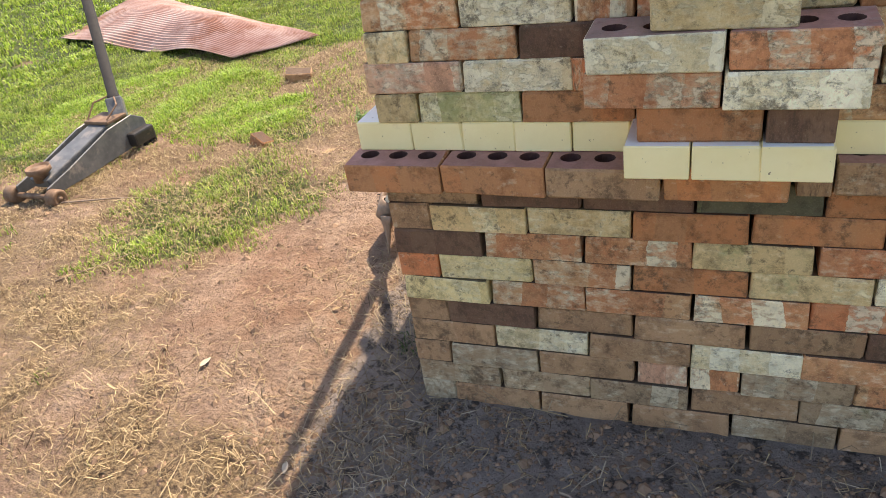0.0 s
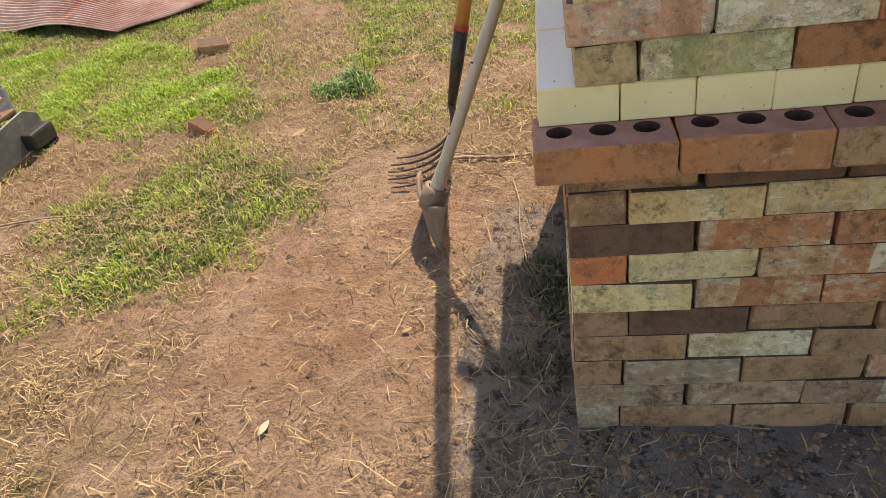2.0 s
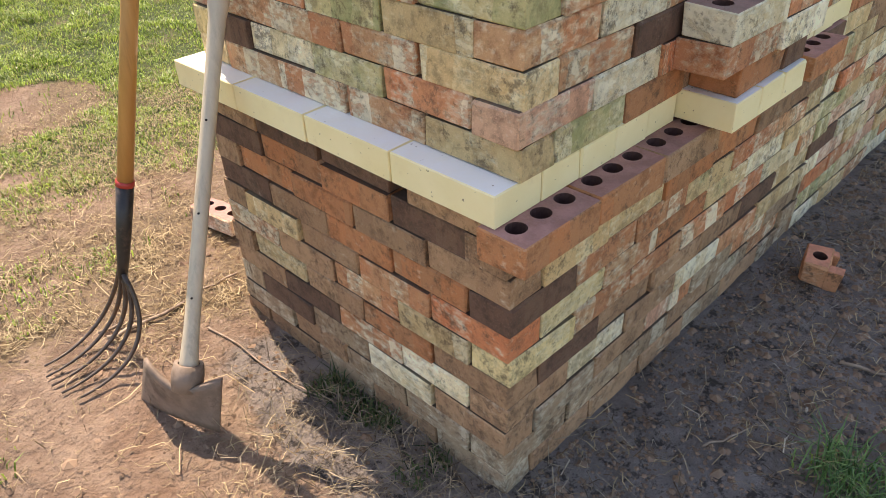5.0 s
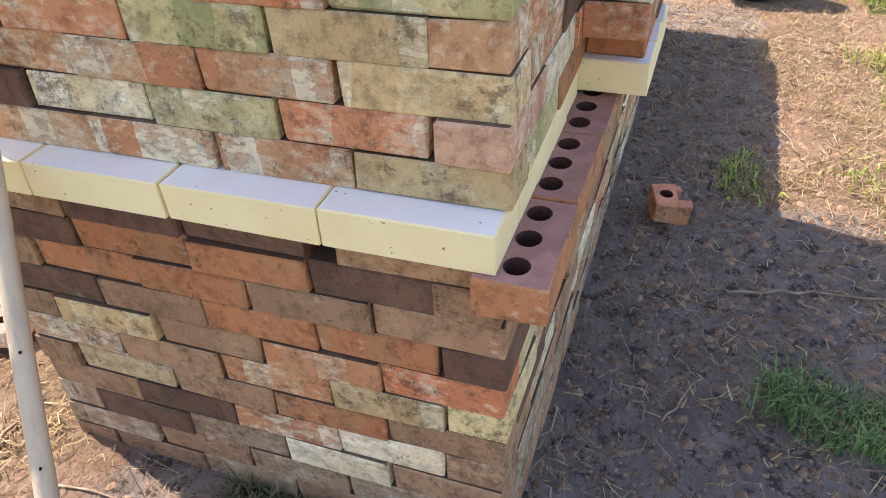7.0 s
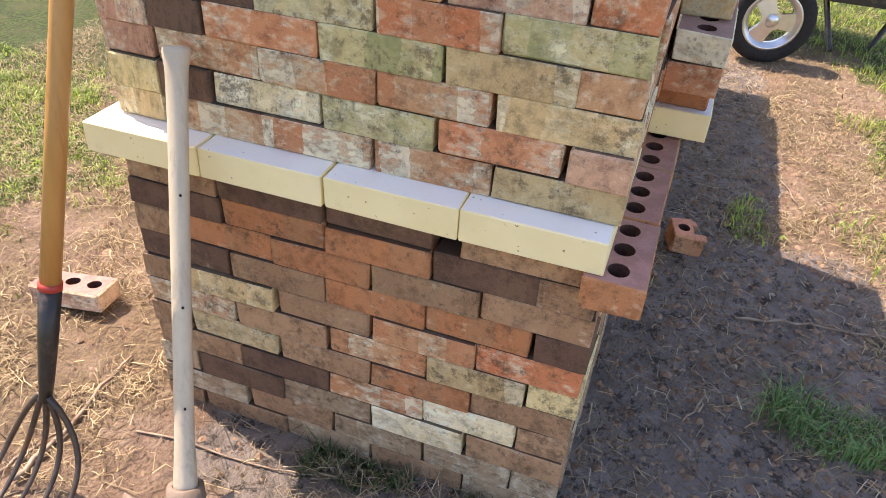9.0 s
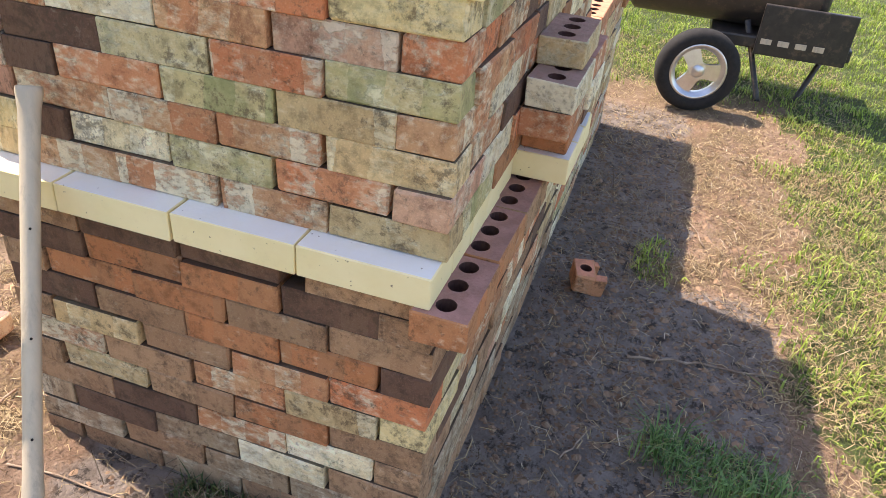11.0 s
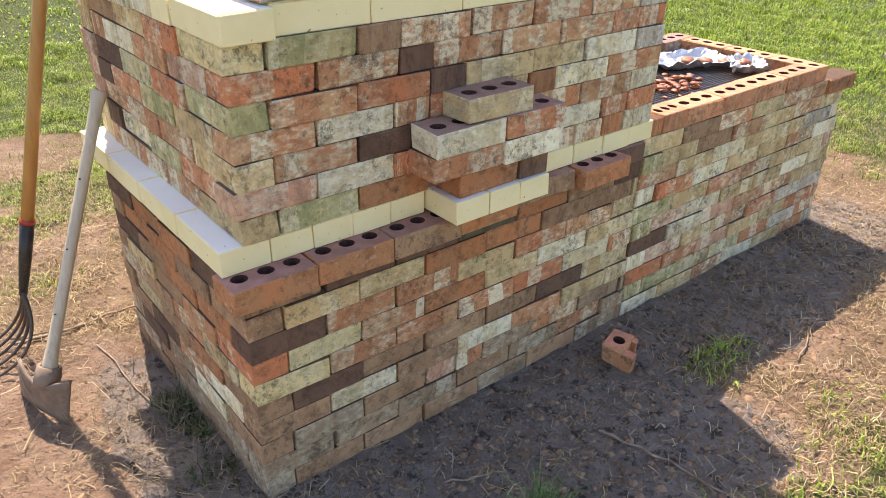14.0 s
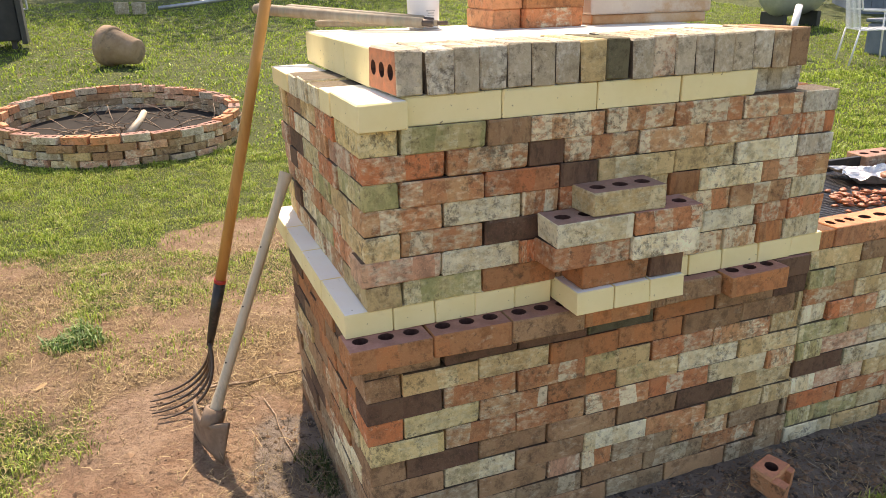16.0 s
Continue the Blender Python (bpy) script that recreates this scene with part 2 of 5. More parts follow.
def ground_mat():
    n = Nodes("ground_earth")
    o = n.coord()
    att = n.put("ShaderNodeAttribute", attribute_name="cover")
    sep = n.put("ShaderNodeSeparateColor")
    n.feed(sep.inputs[0], att.outputs["Color"])
    green, straw, wall_shade = sep.outputs[0], sep.outputs[1], sep.outputs[2]
    big, mid, fine = n.noise(o, 1.6, 5.0, 0.6), n.noise(o, 11.0, 7.0, 0.68), n.noise(o, 75.0, 8.0, 0.72)
    dirt = n.mix(n.ramp(mid, 0.32, 0.68), (0.24, 0.15, 0.096), (0.42, 0.29, 0.195))
    dirt = n.mix(n.math("MULTIPLY", n.ramp(big, 0.45, 0.7), 0.55), dirt, (0.30, 0.155, 0.085))
    dirt = n.mix(n.math("MULTIPLY", n.ramp(fine, 0.52, 0.66), 0.6), dirt, (0.085, 0.052, 0.032))
    # greyer, spotted soil colour that paints in the shade beside the walls
    shade_soil = n.mix(n.ramp(mid, 0.3, 0.7), (0.18, 0.145, 0.118), (0.34, 0.28, 0.235))
    shade_soil = n.mix(n.math("MULTIPLY", n.ramp(n.noise(o, 26.0, 9.0, 0.75), 0.51, 0.60), 0.85), shade_soil, (0.04, 0.029, 0.021))
    c = n.mix(n.ramp(n.math("ADD", wall_shade, n.math("MULTIPLY", n.math("SUBTRACT", mid, 0.5), 0.5)), 0.35, 0.62), dirt, shade_soil)
    hay = n.mix(n.ramp(fine, 0.35, 0.65), (0.06, 0.038, 0.018), (0.34, 0.24, 0.12))
    c = n.mix(n.math("MULTIPLY", n.ramp(n.math("ADD", straw, n.math("MULTIPLY", n.math("SUBTRACT", fine, 0.5), 1.2)), 0.4, 0.8), 0.8), c, hay)
    turf = n.mix(n.ramp(fine, 0.35, 0.65), (0.022, 0.034, 0.008), (0.11, 0.15, 0.028))
    turf = n.mix(n.math("MULTIPLY", n.ramp(mid, 0.5, 0.72), 0.5), turf, (0.20, 0.16, 0.06))
    c = n.mix(n.ramp(n.math("ADD", green, n.math("MULTIPLY", n.math("SUBTRACT", fine, 0.5), 1.0)), 0.4, 0.75), c, turf)
    return n.done(c, 0.95, 0.0, n.math("ADD", n.math("MULTIPLY", mid, 1.5), fine), 0.9, 0.025)


M = {
    "ground": ground_mat(),
    # the shade deep in the cored holes, painted as a dark colour
    "hole": plain("shaded_core_hole", (0.075, 0.03, 0.022), (0.12, 0.055, 0.04), 60, 0.95),
    # weed green darkened to carry the shade at the oven's foot
    "weed": island_mat("shade_darkened_weed", (0.03, 0.055, 0.015), (0.13, 0.18, 0.06), 0.6, (0.2, 0.17, 0.08), 0.3),
    "core": plain("near_black_fill", (0.012, 0.01, 0.009), (0.02, 0.016, 0.013), 15, 0.95),
    "grass": island_mat("grass_blades", (0.09, 0.17, 0.02), (0.54, 0.68, 0.12), 0.45, (0.52, 0.47, 0.19), 0.4, (0.36, 0.40, 0.10)),
    "lush": island_mat("lush_grass_blades", (0.10, 0.20, 0.015), (0.52, 0.72, 0.09), 0.45, (0.50, 0.52, 0.16), 0.4),
    "grass_far": island_mat("lawn_blades", (0.11, 0.20, 0.02), (0.56, 0.72, 0.11), 0.45, (0.46, 0.48, 0.15), 0.4, (0.30, 0.38, 0.08)),
    "tuft": island_mat("tuft_blades", (0.05, 0.12, 0.03), (0.26, 0.42, 0.13), 0.5, (0.34, 0.34, 0.14), 0.35),
    "pale_straw": island_mat("pale_broken_straw", (0.34, 0.28, 0.19), (0.72, 0.63, 0.46), 0.7, (0.16, 0.11, 0.07), 0.2),
    # greyer copy of the dry straw, with the walls' shade in its colour
    "grey_straw": island_mat("shade_grey_straw", (0.20, 0.15, 0.09), (0.42, 0.34, 0.22), 0.8, (0.12, 0.085, 0.05), 0.15),
    "old_wood": plain("weathered_pole_wood", (0.30, 0.24, 0.17), (0.40, 0.34, 0.25), 14, 0.75, 0, (3, 3, 0.3), (0.27, 0.29, 0.21), 0.2),
    "straw": island_mat("dry_straw", (0.17, 0.105, 0.048), (0.62, 0.48, 0.26), 0.7, (0.10, 0.062, 0.03), 0.2),
    "clod": island_mat("earth_clods", (0.15, 0.095, 0.06), (0.33, 0.215, 0.135), 0.95),
    "ash_wood": plain("pale_ash_wood", (0.62, 0.52, 0.37), (0.52, 0.44, 0.32), 14, 0.55, 0, (3, 3, 0.25), (0.42, 0.36, 0.27), 0.15),
    "orange_wood": plain("varnished_wood", (0.56, 0.29, 0.085), (0.48, 0.235, 0.065), 12, 0.38, 0, (4, 4, 0.3), (0.36, 0.17, 0.05), 0.12),
    "red_paint": plain("red_paint", (0.5, 0.05, 0.03), (0.4, 0.04, 0.03), 20, 0.45),
    "black_paint": plain("black_enamel", (0.02, 0.018, 0.017), (0.035, 0.03, 0.026), 25, 0.42, 0, (1, 1, 1), (0.1, 0.07, 0.05)),
    "tine_steel": plain("tine_steel", (0.07, 0.055, 0.045), (0.13, 0.10, 0.08), 30, 0.5, 0.5, (1, 1, 1), (0.16, 0.09, 0.05)),
    "hoe_steel": plain("earthy_steel", (0.20, 0.145, 0.105), (0.30, 0.22, 0.16), 25, 0.72, 0.25, (1, 1, 1), (0.13, 0.09, 0.065), 0.4),
    "jack_grey": plain("chipped_grey_paint", (0.10, 0.105, 0.105), (0.17, 0.172, 0.165), 16, 0.42, 0.2, (1, 1, 1), (0.29, 0.26, 0.22)),
    "jack_rust": plain("rusty_steel", (0.15, 0.085, 0.05), (0.26, 0.17, 0.105), 30, 0.7, 0.3),
    "rubber": plain("black_rubber", (0.014, 0.014, 0.014), (0.026, 0.024, 0.022), 40, 0.9),
    "tin": plain("rusty_tin", (0.42, 0.24, 0.18), (0.60, 0.44, 0.37), 4.0, 0.8, 0.08, (1, 1, 1), (0.36, 0.16, 0.09)),
    "alloy": plain("worn_alloy", (0.62, 0.62, 0.62), (0.72, 0.72, 0.72), 20, 0.3, 0.9),
    "grate": plain("grill_steel", (0.16, 0.155, 0.15), (0.22, 0.21, 0.2), 30, 0.4, 0.8),
    "meat": plain("grilled_meat", (0.30, 0.085, 0.04), (0.46, 0.20, 0.10), 70, 0.45, 0, (1, 1, 1), (0.12, 0.04, 0.02), 0.7),
    "foil": plain("aluminium_foil", (0.62, 0.62, 0.62), (0.72, 0.72, 0.71), 20, 0.42, 0.8),
    "pot": plain("weathered_terracotta", (0.30, 0.20, 0.12), (0.42, 0.30, 0.20), 8, 0.85, 0, (1, 1, 1), (0.2, 0.15, 0.1)),
    "twig": plain("dry_twigs", (0.20, 0.13, 0.085), (0.40, 0.31, 0.22), 30, 0.85),
    "plastic": plain("white_plastic", (0.82, 0.82, 0.84), (0.76, 0.77, 0.80), 12, 0.4),
    "copper": plain("amber_ceramic", (0.42, 0.17, 0.045), (0.62, 0.42, 0.26), 6, 0.3, 0.1, (1, 1, 1), (0.66, 0.52, 0.4)),
    "slab": plain("pale_slab", (0.70, 0.66, 0.56), (0.78, 0.75, 0.67), 9, 0.8),
    "galv": plain("galvanised_steel", (0.42, 0.45, 0.48), (0.52, 0.55, 0.58), 14, 0.45, 0.6),
    "blue_grey": plain("blue_grey_paint", (0.12, 0.16, 0.21), (0.17, 0.21, 0.27), 6, 0.5),
    "dark_box": plain("weathered_black_panel", (0.03, 0.033, 0.033), (0.055, 0.055, 0.052), 6, 0.6),
    "leaf": island_mat("tree_leaves", (0.035, 0.075, 0.015), (0.10, 0.17, 0.035), 0.6),
    "leaf_pale": plain("bleached_leaf", (0.44, 0.36, 0.25), (0.56, 0.48, 0.36), 30, 0.8),
    "leaf_dry": plain("dry_leaf", (0.36, 0.24, 0.12), (0.48, 0.34, 0.18), 30, 0.8),
    "bark": plain("bark", (0.13, 0.095, 0.07), (0.2, 0.155, 0.12), 12, 0.95),
    "fence": plain("fence_wood", (0.17, 0.15, 0.13), (0.25, 0.22, 0.19), 8, 0.9, 0, (1, 1, 0.2)),
}


# ---- mesh helpers ----
def mesh_of(bm, name, material, smooth=False):
    me = bpy.data.meshes.new(name)
    bm.to_mesh(me)
    bm.free()
    if smooth:
        me.polygons.foreach_set("use_smooth", [True] * len(me.polygons))
    if material:
        me.materials.append(material)
    return me


def part(name, bm, material, parent=None, label="", smooth=False):
    """Links a bmesh as one mesh object, under a thing where a parent is given."""
    ob = new(name, bm if isinstance(bm, bpy.types.Mesh) else mesh_of(bm, name, material, smooth))
    if parent:
        ob.parent = parent
    if label:
        ob["label"] = label
    return ob


def thing(name, label, category, m=None, group="", kind=""):
    ob = new(name)
    ob.empty_display_size = 0.05
    if m is not None:
        ob.matrix_world = m
    return tagged(ob, label, category, group, kind)


def box(bm, lo, hi, bevel=0.0, m=None):
    got = bmesh.ops.create_cube(bm, size=1)["verts"]
    lo, hi = Vector(lo), Vector(hi)
    for v in got:
        v.co = Vector([(a + b) / 2 + (b - a) * c for a, b, c in zip(lo, hi, v.co)])
    if bevel:
        edges = list({e for v in got for e in v.link_edges})
        r = bmesh.ops.bevel(bm, geom=edges, offset=bevel, segments=2, affect="EDGES", profile=0.6)
        got = list({v for f in r["faces"] for v in f.verts} | {v for v in got if v.is_valid})
    if m is not None:
        for v in got:
            v.co = m @ v.co
    return got


def tube(bm, pts, radii, sides=10, squash=1.0, caps=True):
    """A swept round bar through the points, with a radius for each."""
    pts = [Vector(p) for p in pts]
    if not isinstance(radii, (list, tuple)):
        radii = [radii] * len(pts)
    rings, side = [], None
    for i, p in enumerate(pts):
        d = (pts[min(i + 1, len(pts) - 1)] - pts[max(i - 1, 0)]).normalized()
        if side is None:
            side = d.cross(Vector((0.31, 0.2, 0.93)) if abs(d.z) < 0.9 else Vector((1, 0.1, 0))).normalized()
        side = (side - d * side.dot(d)).normalized()
        up = d.cross(side)
        rings.append([bm.verts.new(p + radii[i] * (math.cos(a) * side + squash * math.sin(a) * up)) for a in (2 * math.pi * k / sides for k in range(sides))])
    for a, b in zip(rings, rings[1:]):
        for k in range(sides):
            bm.faces.new((a[k], a[(k + 1) % sides], b[(k + 1) % sides], b[k]))
    if caps:
        bm.faces.new(rings[0][::-1])
        bm.faces.new(rings[-1])
    return bm


def lathe(bm, profile, sides=24, m=None):
    rings = []
    for r, z in profile:
        ring = []
        for k in range(sides):
            a = 2 * math.pi * k / sides
            co = Vector((r * math.cos(a), r * math.sin(a), z))
            ring.append(bm.verts.new(m @ co if m is not None else co))
        rings.append(ring)
    for a, b in zip(rings, rings[1:]):
        for k in range(sides):
            bm.faces.new((a[k], a[(k + 1) % sides], b[(k + 1) % sides], b[k]))
    return rings


# ---- bricks ----
BL, BW, BH = 0.192, 0.09, 0.0545


def brick_bm(L=BL, W=BW, H=BH, c=0.0035, rough=0.0012, seed=0, holes=0):
    """One brick with chamfered, slightly worn edges, and cored holes from the top where asked."""
    rng = random.Random(seed)
    bm = bmesh.new()
    x, y, z = L / 2, W / 2, H / 2
    p = {}
    for sx in (-1, 1):
        for sy in (-1, 1):
            for sz in (-1, 1):
                j = [rng.uniform(-rough, rough) for _ in range(3)]
                k = c * rng.choice((0.6, 0.8, 1.0, 1.0, 1.9))
                p[sx, sy, sz, "x"] = bm.verts.new((sx * x + j[0], sy * (y - k) + j[1], sz * (z - k) + j[2]))
                p[sx, sy, sz, "y"] = bm.verts.new((sx * (x - k) + j[0], sy * y + j[1], sz * (z - k) + j[2]))
                p[sx, sy, sz, "z"] = bm.verts.new((sx * (x - k) + j[0], sy * (y - k) + j[1], sz * z + j[2]))
    S = (-1, 1)
    for s in S:
        bm.faces.new([p[s, a, b, "x"] for a, b in ((-1, -1), (1, -1), (1, 1), (-1, 1))])
        bm.faces.new([p[a, s, b, "y"] for a, b in ((-1, -1), (1, -1), (1, 1), (-1, 1))])
        if not (holes and s == 1):
            bm.faces.new([p[a, b, s, "z"] for a, b in ((-1, -1), (1, -1), (1, 1), (-1, 1))])
        for q in S:
            bm.faces.new((p[-1, s, q, "y"], p[1, s, q, "y"], p[1, s, q, "z"], p[-1, s, q, "z"]))
            bm.faces.new((p[s, -1, q, "x"], p[s, 1, q, "x"], p[s, 1, q, "z"], p[s, -1, q, "z"]))
            bm.faces.new((p[s, q, -1, "x"], p[s, q, 1, "x"], p[s, q, 1, "y"], p[s, q, -1, "y"]))
            for r in S:
                bm.faces.new((p[s, q, r, "x"], p[s, q, r, "y"], p[s, q, r, "z"]))
    if holes:
        # the top face as one cell a hole, each a ring round a cored shaft
        n, cuts = 14, []
        for i in range(holes + 1):
            if i == 0:
                cuts.append((p[-1, -1, 1, "z"], p[-1, 1, 1, "z"]))
            elif i == holes:
                cuts.append((p[1, -1, 1, "z"], p[1, 1, 1, "z"]))
            else:
                t = i / holes
                cuts.append(tuple(bm.verts.new(p[-1, s, 1, "z"].co.lerp(p[1, s, 1, "z"].co, t)) for s in S))
        for i in range(holes):
            corner = [cuts[i][0], cuts[i + 1][0], cuts[i + 1][1], cuts[i][1]]
            cx = (i + 0.5) / holes * 2 - 1
            cx *= x * 0.93
            rx, ry = 0.0185, 0.0165
            loops = []
            for depth in (z, z - 0.05):
                loops.append([bm.verts.new((cx + rx * math.cos(a), ry * math.sin(a), depth)) for a in (2 * math.pi * (k + 0.5) / n for k in range(n))])
            for k in range(n):
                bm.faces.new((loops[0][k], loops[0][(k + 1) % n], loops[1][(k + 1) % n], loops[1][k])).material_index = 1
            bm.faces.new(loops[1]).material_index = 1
            # fan from each corner to its quarter of the ring
            quad = {0: [], 1: [], 2: [], 3: []}
            owner = []
            for k in range(n):
                a = 2 * math.pi * (k + 0.5) / n
                qx, qy = math.cos(a), math.sin(a)
                owner.append({(False, False): 0, (True, False): 1, (True, True): 2, (False, True): 3}[(qx > 1e-6, qy > 0)])
            for k in range(n):
                a, b = loops[0][k], loops[0][(k + 1) % n]
                u, w = corner[owner[k]], corner[owner[(k + 1) % n]]
                if u is w:
                    bm.faces.new((u, a, b))
                else:
                    bm.faces.new((u, a, b, w))
    bmesh.ops.recalc_face_normals(bm, faces=bm.faces)
    return bm


BRICK_MESH = {}


def brick_mesh(code, holes=0, v=0):
    key = (code, holes, v)
    if key not in BRICK_MESH:
        fb = code == "F"
        BRICK_MESH[key] = me = mesh_of(brick_bm(c=0.002 if fb else 0.0026, rough=0.0005 if fb else 0.0018, seed=v * 7 + holes, holes=holes), "brick", FIREBRICK if fb else brick_material(code, holes > 0))
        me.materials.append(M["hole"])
    return BRICK_MESH[key]


brick_rng = random.Random(11)


def lay(parent, code, lo, hi, along="x", holes=0, name="", loose=1.0):
    """One brick filling the box lo..hi, its length along x, y or (on edge) 'rx', 'ry'; a touch uneven."""
    lo, hi = Vector(lo), Vector(hi)
    mid, d = (lo + hi) / 2, hi - lo
    turn, size = {"x": ((0, 0, 0), (d.x, d.y, d.z)), "y": ((0, 0, 90), (d.y, d.x, d.z)),
                  "ry": ((-90, 0, 90), (d.y, d.z, d.x))}[along]
    j = brick_rng
    g = 0.0008
    ob = part(name or ("firebrick" if code == "F" else "brick"), brick_mesh(code, holes, j.randrange(4)), None, parent)
    ob.matrix_world = Matrix.Translation(mid + Vector((j.gauss(0, 0.0012), j.gauss(0, 0.0018), 0)) * loose) @ Euler(
        [radians(a) for a in turn]).to_matrix().to_4x4() @ pose(0, 0, 0, 0, 0, j.gauss(0, 0.35) * loose) @ Matrix.Diagonal(((size[0] - g * 2) / BL, size[1] / BW, (size[2] - g) / BH, 1))
    return ob


def course(parent, text, z, h, face, along="x", depth=BW, start=0.0, out=-1, jut=0.0):
    """A course from a text such as 'D8 T28 W47': a colour letter and where the brick ends, in cm. '_' leaves a hole."""
    at = start
    for word in text.split():
        end = float(word[1:]) / 100
        if word[0] != "_":
            gap = brick_rng.choice((0.002, 0.003, 0.004, 0.007))
            a, b = face + jut, face + jut + depth
            bump = brick_rng.gauss(0, 0.0022)
            if along == "x":
                lay(parent, word[0], (at + gap / 2, a + bump, z), (end - gap / 2, b + bump, z + h), "x")
            else:
                lay(parent, word[0], (a + bump, at + gap / 2, z), (b + bump, end - gap / 2, z + h), "y")
        at = end


def fill(text, first, last, pitch, mix, seed):
    """Carries a course on to its end with bricks of the given mix of colours."""
    rng = random.Random(seed)
    x = float(text.split()[-1][1:]) if text else first
    words = [text] if text else []
    while x < last - 1:
        x = x + pitch
        if last - x < 3.5:
            x = last
        words.append("%s%.1f" % (rng.choice(mix), min(x, last)))
    return " ".join(words)


import functools


# ---- ground ----
def smooth(a, b, v):
    t = max(0.0, min(1.0, (v - a) / (b - a)))
    return t * t * (3 - 2 * t)


def fall(x, y):
    """The lie of the land: level round the brickwork, rising gently behind it."""
    z = 0.018 + 0.03 * smooth(0.05, -0.5, x) * smooth(-0.8, 0.3, y) + 0.02 * smooth(0.4, 1.2, y)
    return z + 0.08 * (max(0.0, y - 2.6) if y < 22 else 19.4)


def ground_z(x, y):
    far = max(abs(x), abs(y))
    z = fall(x, y)
    k = 1.0 if far < 6 else 2.0
    z += 0.010 * k * noise.noise((x * 1.7, y * 1.7, 0.3)) + 0.006 * noise.noise((x * 6, y * 6, 2.0))
    if far < 4:
        z += 0.007 * noise.noise((x * 15, y * 15, 4.0)) + 0.005 * noise.noise((x * 38, y * 38, 7.0))
    return z


def blob(x, y, cx, cy, rx, ry):
    return max(0.0, 1.0 - math.hypot((x - cx) / rx, (y - cy) / ry))


@functools.lru_cache(maxsize=None)
def cover_at(i, j):
    x, y = i * 0.02, j * 0.02
    # how much turf, straw and painted wall shade lies at a place
    n = noise.noise((x * 1.3, y * 1.3, 9.0)) * 0.4 + noise.noise((x * 4.1, y * 4.1, 5.0)) * 0.4 + noise.noise((x * 11, y * 11, 3.0)) * 0.35
    d = (-0.62 * (x + 1.35) + 0.78 * (y - 1.45))                # the lawn's worn edge
    green = smooth(-0.15, 0.35, d + 0.45 * n)
    green = max(green, smooth(1.35, 2.1, y + 0.7 * n) * (0.8 + 0.6 * n))
    green *= 1.0 - 0.95 * smooth(0.0, 0.25, blob(x, y, -1.25, 2.1, 0.52, 0.72) - 0.08 + 0.4 * n)      # bare track by the tin sheet
    green *= 1.0 - 0.8 * smooth(0.0, 0.3, blob(x, y, 0.0, 2.65, 0.5, 0.32) + 0.2 * n)
    for cx, cy, rx, ry, s in ((-1.08, 0.72, 0.48, 0.52, 0.82), (-1.2, 1.45, 0.22, 0.2, 1.0), (-0.75, 1.52, 0.16, 0.14, 0.8), (0.46, -0.56, 0.13, 0.24, 0.5), (1.36, -0.36, 0.2, 0.1, 0.5),
                              (1.4, -0.75, 0.35, 0.2, 0.45), (-0.45, 1.35, 0.35, 0.25, 0.35), (-1.15, 0.5, 0.25, 0.2, 0.3)):
        green = max(green, s * smooth(0.0, 0.55, blob(x, y, cx, cy, rx * 1.15, ry * 1.15) + 0.55 * n - 0.05) * (1.0 if blob(x, y, cx, cy, rx * 1.3, ry * 1.3) > 0 else 0.0))
    green = max(green, smooth(0.66, 0.92, -y + 0.3 * n) * smooth(-0.1, 0.75, x + 0.35 * n) * 0.9)
    green = max(green, smooth(2.9, 3.6, x + 0.4 * n) * 0.9)
    bare = smooth(0.0, 0.3, blob(x, y, -0.42, 0.42, 0.52, 0.72) + 0.12 * n)
    green = max(green, 0.33 * smooth(0.0, 0.4, n - 0.02) * smooth(-0.5, -0.75, x))
    straw = 0.7 + 0.9 * n - 0.6 * bare - 0.35 * green
    # shade of the brickwork put into the soil colour, in front and on the left
    wall_shade = smooth(0.52, 0.3, -y + 0.15 * n) * smooth(0.25, 0.0, y) * smooth(-0.22, -0.1, x + 0.1 * n) * smooth(3.2, 2.4, x)
    wall_shade = max(wall_shade, 0.9 * smooth(-0.3, -0.12, x + 0.12 * n) * smooth(0.02, 0.0, x) * smooth(-0.5, -0.2, y) * smooth(0.9, 0.6, y))
    wall_shade = max(wall_shade, smooth(-0.85, -0.6, y) * smooth(0.3, 0.0, y) * smooth(-0.25, -0.1, x) * smooth(1.35, 1.1, x))
    straw *= 1.0 - 0.8 * wall_shade
    if abs(x) < 2.6 and -0.02 < y < 0.95 and x > -0.02:
        green = 0
    return min(1, max(0, green)), min(1, max(0, straw)), min(1, max(0, wall_shade))


def cover(x, y):
    return cover_at(round(x * 50), round(y * 50))


